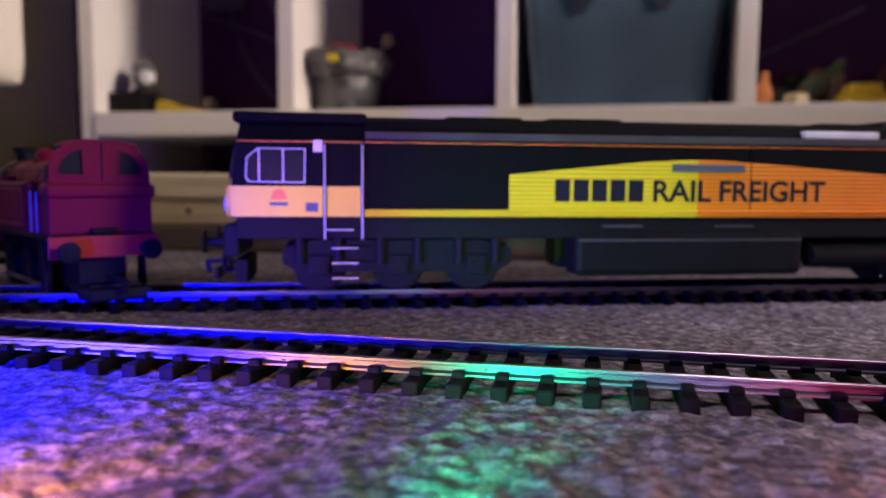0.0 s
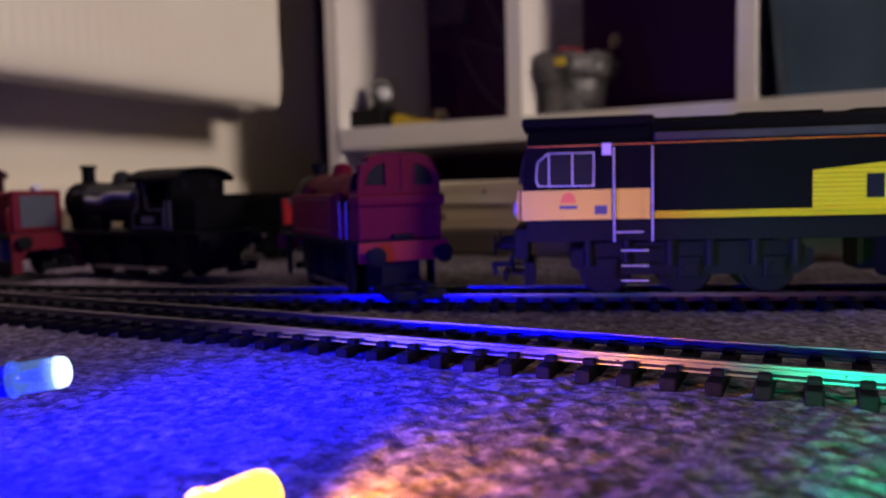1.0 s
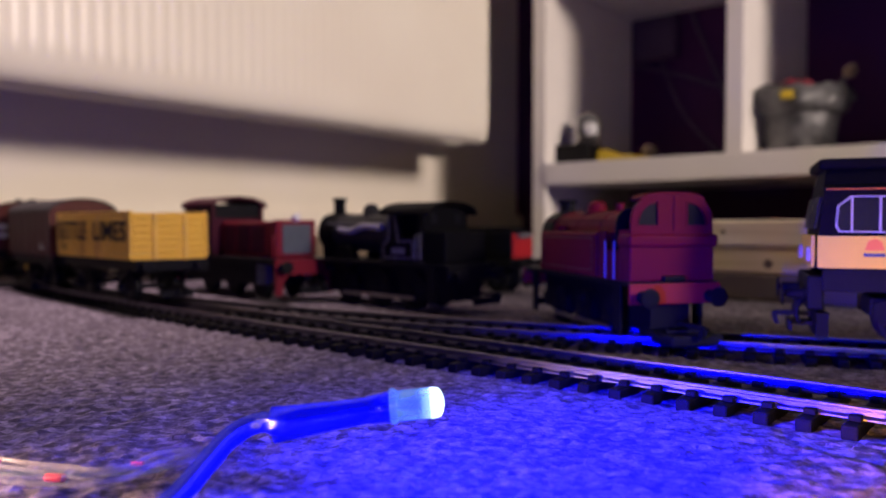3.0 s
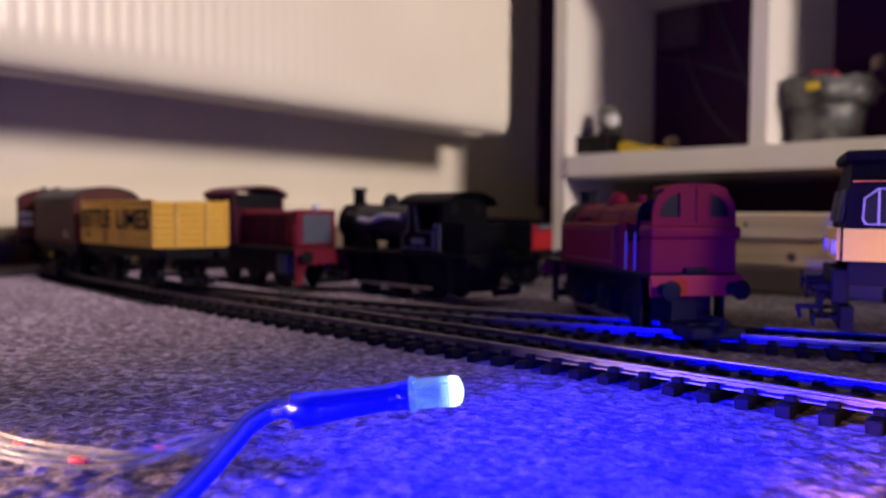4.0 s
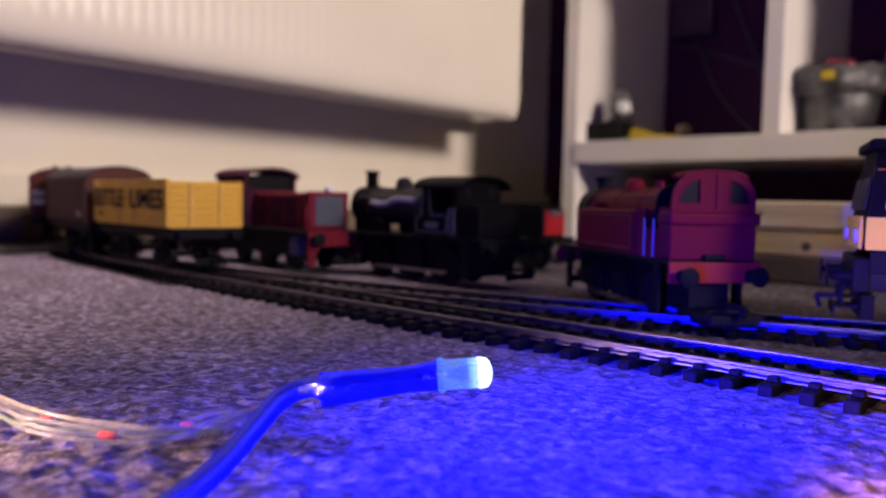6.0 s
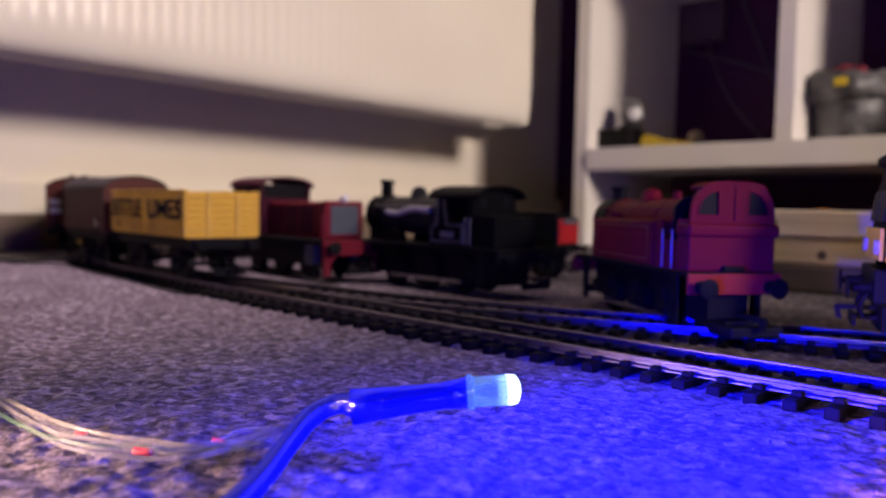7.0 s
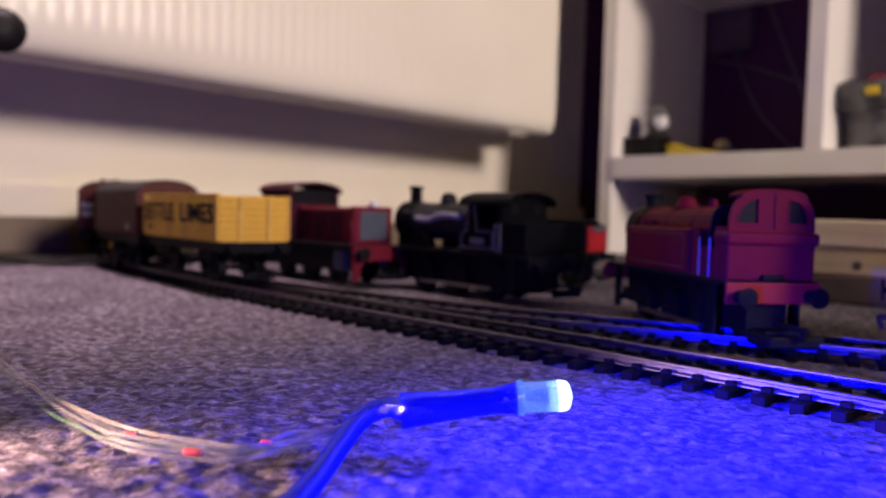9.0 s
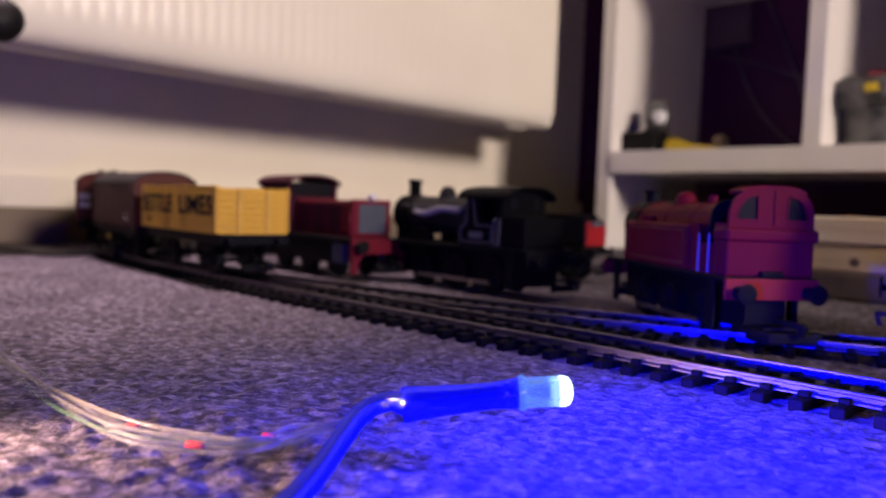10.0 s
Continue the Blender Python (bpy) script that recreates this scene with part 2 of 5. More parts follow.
def crown_glow(name, axis, near, far):
    """A lit plastic tip: see-through at its foot, glaring at its crown, along its own axis."""
    m = bpy.data.materials.new(name)
    m.use_nodes = True
    nt = m.node_tree
    nt.nodes.remove(nt.nodes["Principled BSDF"])
    co, dot, ramp = nt.nodes.new("ShaderNodeTexCoord"), nt.nodes.new("ShaderNodeVectorMath"), nt.nodes.new("ShaderNodeMapRange")
    dot.operation = "DOT_PRODUCT"
    dot.inputs[1].default_value = Vector(axis).normalized()
    ramp.inputs["From Min"].default_value, ramp.inputs["From Max"].default_value = near * MM, far * MM
    ramp.interpolation_type = "SMOOTHSTEP"
    tone, em, tr, mx = nt.nodes.new("ShaderNodeMix"), nt.nodes.new("ShaderNodeEmission"), nt.nodes.new("ShaderNodeBsdfTransparent"), nt.nodes.new("ShaderNodeMixShader")
    tone.data_type = "RGBA"
    tone.inputs["A"].default_value, tone.inputs["B"].default_value = (0.22, 0.46, 1.0, 1), (0.74, 0.92, 1.0, 1)
    em.inputs["Strength"].default_value = 2.6
    nt.links.new(co.outputs["Object"], dot.inputs[0])
    nt.links.new(dot.outputs["Value"], ramp.inputs["Value"])
    nt.links.new(ramp.outputs["Result"], tone.inputs["Factor"])
    nt.links.new(tone.outputs["Result"], em.inputs["Color"])
    nt.links.new(ramp.outputs["Result"], mx.inputs[0])
    nt.links.new(tr.outputs[0], mx.inputs[1])
    nt.links.new(em.outputs[0], mx.inputs[2])
    nt.links.new(mx.outputs[0], nt.nodes["Material Output"].inputs[0])
    MATS[name] = m


crown_glow("blue_core", (5.0, 4.8, 0.55), 2.8, 6.1)


glow("yellow_lens", (1.0, 0.52, 0.04), 8.0)
glow("green_lens", (0.02, 1.0, 0.42), 7.0)
glow("pale_lens", (1.0, 0.8, 0.95), 8.0)
glow("red_lens", (1.0, 0.06, 0.08), 8.0)
material("solder", (0.80, 0.74, 0.62), 0.18, metal=1.0, scale=90)
clear_plastic("clear_sleeve", (0.75, 0.78, 0.95), 0.22)
# sleeve and wires are no lamps: the lamp's blue is put in as emission
tinted("sleeve_glow", (0.40, 0.42, 1.0), (0.004, 0.005, 1.0), 1.3, 0.24)
tinted("wire_glow", (0.05, 0.06, 1.0), (0.002, 0.003, 1.0), 1.8, 0.75)
tinted("wire_glow_pale", (0.45, 0.45, 1.0), (0.04, 0.04, 1.0), 0.45, 0.5)
material("cup_grey", (0.10, 0.12, 0.22), 0.4, scale=80)
clear_strand("clear_wire", (0.46, 0.45, 0.42), 0.17)
clear_strand("green_wire", (0.18, 0.34, 0.20), 0.18)
clear_strand("bright_wire", (0.50, 0.47, 0.40), 0.26)


# ---- helpers of this scene ----
def mesh_from(bm, name, mat, smooth=False):
    me = bpy.data.meshes.new(name)
    bm.to_mesh(me)
    bm.free()
    me.materials.append(MATS[mat] if isinstance(mat, str) else mat)
    if smooth:
        me.shade_smooth()
    return me


def part(name, bm, mat, parent=None, label="", smooth=False):
    """Links a bmesh as one mesh object, under a thing or a part."""
    ob = new(name, mesh_from(bm, name, mat, smooth))
    ob.parent = parent
    if label:
        tagged(ob, label)
    return ob


def thing(name, m, label, category, group="", kind=""):
    ob = new(name)
    ob.empty_display_size = 0.01
    ob.matrix_world = m
    return tagged(ob, label, category, group, kind)


def box(bm, x0, x1, y0, y1, z0, z1, bevel=0.0, seg=2):
    """Adds a box, in millimetres."""
    g = bmesh.ops.create_cube(bm, size=1.0)
    vs = g["verts"]
    for v in vs:
        v.co = Vector(((x0 + x1) / 2 + v.co.x * (x1 - x0), (y0 + y1) / 2 + v.co.y * (y1 - y0), (z0 + z1) / 2 + v.co.z * (z1 - z0))) * MM
    if bevel:
        es = list({e for v in vs for e in v.link_edges})
        bmesh.ops.bevel(bm, geom=es, offset=bevel * MM, segments=seg, profile=0.5, affect="EDGES")
    return bm


def boxed(*a, **k):
    return box(bmesh.new(), *a, **k)


def cyl(bm, p, q, r, r2=None, seg=16):
    """Adds a cylinder or cone from p to q, in millimetres."""
    p, q = Vector(p), Vector(q)
    d = q - p
    m = Matrix.Translation((p + q) / 2 * MM) @ d.to_track_quat("Z", "Y").to_matrix().to_4x4()
    bmesh.ops.create_cone(bm, cap_ends=True, segments=seg, radius1=r * MM, radius2=(r if r2 is None else r2) * MM, depth=d.length * MM, matrix=m)
    return bm


def prism(bm, axis, pts, a, b):
    """Adds a flat outline, pushed from a to b along axis x or y; in millimetres."""
    def at(u, v, w):
        return bm.verts.new(Vector((w, u, v) if axis == "x" else (u, w, v)) * MM)
    lo, hi = [at(u, v, a) for u, v in pts], [at(u, v, b) for u, v in pts]
    n = len(pts)
    fs = [bm.faces.new(lo), bm.faces.new(hi)]
    fs += [bm.faces.new((lo[i], lo[(i + 1) % n], hi[(i + 1) % n], hi[i])) for i in range(n)]
    bmesh.ops.recalc_face_normals(bm, faces=fs)
    return bm


def lathe(bm, prof, p, axis, seg=24):
    """Adds a turned shape: (distance along the axis, radius) pairs from p, in millimetres."""
    q = Vector(axis).normalized().to_track_quat("Z", "Y")
    rings = []
    for d, r in prof:
        rings.append([bm.verts.new((Vector(p) + q @ Vector((r * math.cos(t), r * math.sin(t), d))) * MM) for t in [k * 2 * math.pi / seg for k in range(seg)]])
    fs = []
    for r0, r1 in zip(rings, rings[1:]):
        for k in range(seg):
            fs.append(bm.faces.new((r0[k], r0[(k + 1) % seg], r1[(k + 1) % seg], r1[k])))
    fs += [bm.faces.new(rings[0]), bm.faces.new(rings[-1])]
    bmesh.ops.recalc_face_normals(bm, faces=fs)
    return bm


def tube(name, pts, r, mat, parent=None, label=""):
    """A round cable or bar through points in millimetres, as a mesh."""
    cu = bpy.data.curves.new(name, "CURVE")
    cu.dimensions, cu.bevel_depth, cu.bevel_resolution, cu.use_fill_caps, cu.resolution_u = "3D", r * MM, 3, True, 10
    sp = cu.splines.new("BEZIER" if len(pts) > 2 else "POLY")
    if len(pts) > 2:
        sp.bezier_points.add(len(pts) - 1)
        for b, p in zip(sp.bezier_points, pts):
            b.co = Vector(p) * MM
            b.handle_left_type = b.handle_right_type = "AUTO"
    else:
        sp.points.add(1)
        for b, p in zip(sp.points, pts):
            b.co = (*(Vector(p) * MM), 1)
    return curve_part(name, cu, mat, parent, label)


def curve_part(name, cu, mat, parent, label=""):
    tmp = new(name, cu)
    me = bpy.data.meshes.new_from_object(tmp.evaluated_get(bpy.context.evaluated_depsgraph_get()))
    bpy.data.objects.remove(tmp)
    bpy.data.curves.remove(cu)
    me.name = name
    me.materials.clear()
    me.materials.append(MATS[mat])
    ob = new(name, me)
    ob.parent = parent
    if label:
        tagged(ob, label)
    return ob


def lettering(name, text, length, height, m, mat, parent, thick=0.0):
    """Letters of Blender's own font, drawn to a length and height in millimetres; m places the lower left corner."""
    cu = bpy.data.curves.new(name, "FONT")
    cu.body, cu.size, cu.offset, cu.extrude, cu.resolution_u = text, 1.0, thick, 0.0, 6
    ob = curve_part(name, cu, mat, parent)
    co = np.array([v.co for v in ob.data.vertices])
    lo, hi = co.min(0), co.max(0)
    ob.data.transform(Matrix.Diagonal((length * MM / (hi[0] - lo[0]), height * MM / (hi[1] - lo[1]), 1, 1)) @ Matrix.Translation((-lo[0], -lo[1], 0)))
    ob.matrix_basis = m
    return ob


# ---- floor and walls ----
def slab(name, label, mat, *dims):
    ob = part(name, boxed(*dims), mat)
    return tagged(ob, label, name.split("_")[0], kind="structure")


slab("floor", "speckled beige and grey loop-pile carpet", "carpet_tuft", -640, 2400, -2200, 845, -40, -2.6)
slab("wall_west", "cream painted wall behind a radiator", "wall_paint", -740, -640, -2200, 945, -40, 2400)
slab("baseboard", "cream painted moulding along the foot of a wall", "wall_paint", -639.6, -631, -2200, 845, 26.4, 49)
slab("wall_north", "unseen wall given a dark plum colour to cut bounced light behind the shelves", "plum_paint", -640, 2400, 845, 945, -40, 2400)
# unseen walls, coloured dark so that they bounce little light
slab("wall_east", "unseen wall given a dark plum colour to cut bounced light", "plum_paint", 2400, 2500, -2200, 945, -40, 2400)
slab("wall_south", "unseen wall given a dark plum colour to cut bounced light", "plum_paint", -740, 2500, -2300, -2200, -40, 2400)
slab("ceiling", "plain white ceiling", "wall_paint", -740, 2500, -2300, 945, 2400, 2500)


# ---- track ----
def main_line(s):
    """Centre line of the near track, s millimetres on from its right end at x = 320: straight, then a faint bend, then a tight curve."""
    x0, y0, run, r1, a1, r2 = 320.0, 137.2, 510.0, 2500.0, 0.1122, 200.0
    if s <= run:
        return x0 - s, y0, math.pi
    a = (s - run) / r1
    if a <= a1:
        return x0 - run - r1 * math.sin(a), y0 + r1 * (1 - math.cos(a)), math.pi - a
    bx, by = x0 - run - r1 * math.sin(a1), y0 + r1 * (1 - math.cos(a1))
    b = a1 + (s - run - r1 * a1) / r2
    return bx - r2 * (math.sin(b) - math.sin(a1)), by + r2 * (math.cos(a1) - math.cos(b)), math.pi - b


def second_line(s):
    """Centre line of the far track: in from the right at 19 degrees, then a long curve that runs into the main line."""
    a0, r, run, ex, ey = radians(19), 690.0, 420.0, -140.0, 188.0
    if s <= run:
        return ex + (run - s) * math.cos(a0), ey + (run - s) * math.sin(a0), math.pi + a0
    a = a0 - (s - run) / r
    return ex - r * (math.sin(a0) - math.sin(a)), ey - r * (math.cos(a) - math.cos(a0)), math.pi + a


RAIL_TOP = 4.5


def track(name, label, line, length, tied=9999.0, drop=0.0, step=7.4):
    """Two rails on sleepers; the sleepers end at tied. drop sets a crossing track a hair lower."""
    ob = thing(name, pose(0, 0, -drop * MM), label, "track")
    for side in (-1, 1):
        bm = bmesh.new()
        prof = [(-1.2, 2.2), (1.2, 2.2), (1.2, 2.6), (0.3, 2.9), (0.3, 3.7), (0.55, 3.9), (0.55, 4.4), (0.4, 4.5), (-0.4, 4.5), (-0.55, 4.4), (-0.55, 3.9), (-0.3, 3.7), (-0.3, 2.9), (-1.2, 2.6)]
        rings = []
        n = int(length / 12)
        for i in range(n + 1):
            x, y, a = line(length * i / n)
            px, py = -math.sin(a), math.cos(a)
            rings.append([bm.verts.new(Vector((x + px * (side * 8.7 + u), y + py * (side * 8.7 + u), z)) * MM) for u, z in prof])
        for r0, r1 in zip(rings, rings[1:]):
            for k in range(len(prof)):
                bm.faces.new((r0[k], r0[(k + 1) % len(prof)], r1[(k + 1) % len(prof)], r1[k]))
        bmesh.ops.recalc_face_normals(bm, faces=bm.faces)
        part("rail", bm, "rail_steel", ob, "bright nickel silver rail")
    bm = boxed(-1.45, 1.45, -15.2, 15.2, -0.6, 2.2, bevel=0.45, seg=2)
    for side in (-1, 1):
        for k in (-1, 1):
            box(bm, -1.1, 1.1, side * 8.7 + k * 1.75 - 0.85, side * 8.7 + k * 1.75 + 0.85, 2.1, 3.3, bevel=0.3)
    me = mesh_from(bm, "sleeper", "sleeper_plastic")
    s = 3.0
    while s < min(length, tied):
        x, y, a = line(s)
        o = new("sleeper", me)
        o.parent = ob
        o.matrix_basis = pose(x * MM, y * MM, 0, 0, 0, math.degrees(a))
        s += step
    return ob


track("railway_track", "model railway track with bright rails on black plastic sleepers", main_line, 958)
track("railway_track", "second model railway track running into the first at a turnout", second_line, 672, 580, 0.12)

# ---- radiator ----
def radiator():
    rad = thing("radiator", pose(-0.515, 0, 0), "cream enamelled panel radiator with upright flutes", "radiator")
    bm = bmesh.new()
    y0, y1, pitch = -900.0, 612.0, 10.0
    cols, y = [], y0
    while y < y1 - 1:
        cols.append(y)
        y += pitch / 6
    cols.append(y1)
    rows = [(122, -13.0, 0), (123.2, -9.0, 0), (126, -5.2, 0), (130, -2.6, 0), (136, -0.9, 0), (143, -0.2, 0.3), (150, 0.0, 1), (590, 0.0, 1), (605, 0.0, 0), (620, -1.0, 0)]
    grid = []
    for z, off, k in rows:
        line = []
        for y in cols:
            flute = k * 0.75 * max(0.0, math.cos(2 * math.pi * y / pitch)) if -880 < y < 560 else 0.0
            line.append(bm.verts.new(Vector((off - flute, y, z)) * MM))
        grid.append(line)
    for a, b in zip(grid, grid[1:]):
        for i in range(len(cols) - 1):
            bm.faces.new((a[i], a[i + 1], b[i + 1], b[i]))
    bmesh.ops.recalc_face_normals(bm, faces=bm.faces)
    part("front_panel", bm, "radiator_enamel", rad, smooth=True)
    part("panel_edge", boxed(-16, -3.2, 604, 613, 124, 620, bevel=2.5), "radiator_enamel", rad)
    part("panel_core", boxed(-15, -9.2, -899, 605, 124.4, 619, bevel=2), "radiator_enamel", rad)
    # back panel, lengthened out of sight past the front to shade the wall
    part("back_panel_blocker", boxed(-92, -78, -890, 672, 130, 620, bevel=5), "radiator_enamel", rad)
    part("convector_fins", boxed(-77, -17, -860, 575, 160, 610), "radiator_enamel", rad)
    # valve behind the lower corner, its pipe running back into the wall
    bm = bmesh.new()
    cyl(bm, (-46, 560, 164), (-46, 596, 164), 7)
    cyl(bm, (-46, 590, 154), (-46, 590, 176), 8)
    cyl(bm, (-125, 590, 164), (-46, 590, 164), 5)
    part("valve", bm, "pipe_shade", rad, "valve and pipe with shade put into a near-black colour", smooth=False)


radiator()
bm = bmesh.new()
lathe(bm, [(0, 3), (1, 9), (6, 11.5), (13, 11.5), (17, 8), (18, 2)], (-514, 95, 128), (1, -0.1, 0.1))
tagged(part("door_stop", bm, "black_plastic", smooth=True), "round black knob hanging below the radiator's edge", "knob")
sk = part("skirting", boxed(-640, -625, -2200, 845, 0, 26, bevel=2), "wood_strip")
tagged(sk, "low dull brown strip along the wall's foot", "skirting", kind="structure")


# ---- shelf and its contents ----
def shelf():
    sh = thing("shelf_unit", Matrix(), "white open cube shelf unit with cluttered cells", "shelf unit")
    for x in (-472, -273, -78, 112, 305, 500):
        part("upright", boxed(x, x + 15, 632, 826, 0 if x in (-472, 500) else 99.2, 1200, bevel=0.6), "shelf_laminate", sh)
    part("board", boxed(-456.7, 499.7, 630, 826, 77, 99, bevel=0.8), "shelf_laminate", sh)
    for z in (284, 485, 686, 887):
        for x in (-457, -258, -63, 127, 320):
            part("cell_board", boxed(x + 0.2, x + (183.6 if x == -457 else 179.6), 633, 826, z, z + 15, bevel=0.6), "shelf_laminate", sh)
    part("top_board", boxed(-474, 517, 629, 828, 1200.3, 1222, bevel=0.8), "shelf_laminate", sh)


shelf()
plank = part("dark_plank", boxed(-232, 156, 346, 376, 0, 13, bevel=1.2), "dark_wood")
tagged(plank, "low dull brown plank lying on the carpet", "plank")
beam = thing("timber_beam", Matrix(), "pale bare knotty timber boards lying on a brown plank", "timber")
part("board", boxed(-230, 154, 348.4, 378, 13.2, 25.6, bevel=1.2), "bare_wood", beam)
part("board", boxed(-231, 153, 347.2, 378, 25.9, 39, bevel=1.4), "board_wood", beam, "paler upper board")
for x, z, r in ((-196, 20, 1.7), (-150, 18, 2.2), (-118, 21, 1.3), (-64, 19, 1.9), (-171, 33, 1.2), (-20, 20, 1.6), (40, 18, 2.0), (96, 21, 1.5)):
    yk = 348.4 if z < 26 else 347.2
    part("knot", lathe(bmesh.new(), [(-0.25, r * 1.0), (0.05, r), (0.12, r * 0.5), (0.08, 0.05)], (x, yk, z), (0, -1, 0), 14), "dark_wood", beam, "dark knot")


def storage_tub():
    ob = thing("storage_tub", pose(0.024, 0.705, 0.0995), "blue-grey plastic tub standing in a shelf cell", "storage tub")
    bm = bmesh.new()
    def ring(hx, hy, z, r=9.0, inset=0.0):
        pts = []
        for cx, cy, a0 in ((1, 1, 0), (-1, 1, 90), (-1, -1, 180), (1, -1, 270)):
            for k in range(5):
                t = radians(a0 + k * 22.5)
                pts.append(bm.verts.new(Vector((cx * (hx - r) + r * math.cos(t), cy * (hy - r) + r * math.sin(t), z)) * MM))
        return pts
    rings = [ring(72 + 14 * t, 62 + 8 * t, z) for z, t in ((0, 0), (60, 0.4), (118, 0.78), (130, 0.86))]
    rings += [ring(86, 70, 130.5), ring(86, 70, 150), ring(83, 67, 150), ring(81, 67, 125), ring(70, 60, 3)]
    for r0, r1 in zip(rings, rings[1:]):
        for k in range(20):
            bm.faces.new((r0[k], r0[(k + 1) % 20], r1[(k + 1) % 20], r1[k]))
    bm.faces.new(rings[0])
    bm.faces.new(rings[-1])
    bmesh.ops.recalc_face_normals(bm, faces=bm.faces)
    part("body", bm, "tub_blue", ob)
    # slots aren't cut: solid blocks carry their shade as a dark colour
    for x in (-33, 31):
        part("handle_slot", prism(bmesh.new(), "y", [(x - 14, 118), (x - 11, 88), (x - 3, 76), (x + 3, 76), (x + 11, 88), (x + 14, 118)], -69.3, -60), "tub_shadow", ob, "dark block coloured as the shade of a pointed slot")


storage_tub()


def pot():
    ob = thing("waste_bin", pose(-0.227, 0.688, 0.0995), "dark grey bin lined with a crumpled plastic bag", "bin")
    part("body", lathe(bmesh.new(), [(0, 26), (1, 28), (20, 30), (38, 32.5), (39, 30), (3, 26)], (0, 0, 0), (0, 0, 1), 28), "pot_grey", ob, smooth=True)
    # the bag's turned-over rim, in folds
    bm = bmesh.new()
    rows = [(33, 33.6), (34.5, 36.5), (40, 38.5), (47, 39.5), (53, 38.0), (57, 34), (55, 29), (46, 27)]
    n, grid = 56, []
    for k, (z, r) in enumerate(rows):
        line = []
        for i in range(n):
            t = 2 * math.pi * i / n
            f = noise.noise(Vector((math.cos(t) * 2.6, math.sin(t) * 2.6, z * 0.05))) + 0.6 * noise.noise(Vector((math.cos(t) * 7, math.sin(t) * 7, z * 0.16)))
            rr = r + 5.5 * f * (0.4 if k == 0 else 1.0)
            zz = z + (7.0 * noise.noise(Vector((math.cos(t) * 3.1 + 9, math.sin(t) * 3.1, 0))) if k > 1 else 1.5 * f)
            line.append(bm.verts.new(Vector((rr * math.cos(t), rr * math.sin(t), zz)) * MM))
        grid.append(line)
    for p, q in zip(grid, grid[1:]):
        for i in range(n):
            bm.faces.new((p[i], p[(i + 1) % n], q[(i + 1) % n], q[i]))
    bmesh.ops.recalc_face_normals(bm, faces=bm.faces)
    part("bag_rim", bm, "bag_grey", ob, "crumpled grey bag over the rim", smooth=True)
    for x, y, r in ((-6, -8, 9), (6, -12, 7), (-14, 4, 7)):
        part("red_cap", lathe(bmesh.new(), [(0, r * 0.8), (2, r), (r, r * 0.9), (r * 1.3, r * 0.4)], (x, y, 54), (0.15, -0.2, 1), 14), "red_body", ob, "small red cap", smooth=True)
    part("stem", cyl(bmesh.new(), (20, 4, 46), (38, 2, 66), 2.4, 1.8, 8), "bag_grey", ob)
    part("bud", lathe(bmesh.new(), [(0, 2), (2, 5), (7, 6), (11, 4), (13, 1)], (37, 2, 62), (0.3, 0, 1), 12), "tan_plastic", ob, "tan bud", smooth=True)
    part("yellow_tag", boxed(-5, 5, -43, -40.5, 43, 50, bevel=0.8), "yellow_paint", ob, "small yellow tag")


pot()


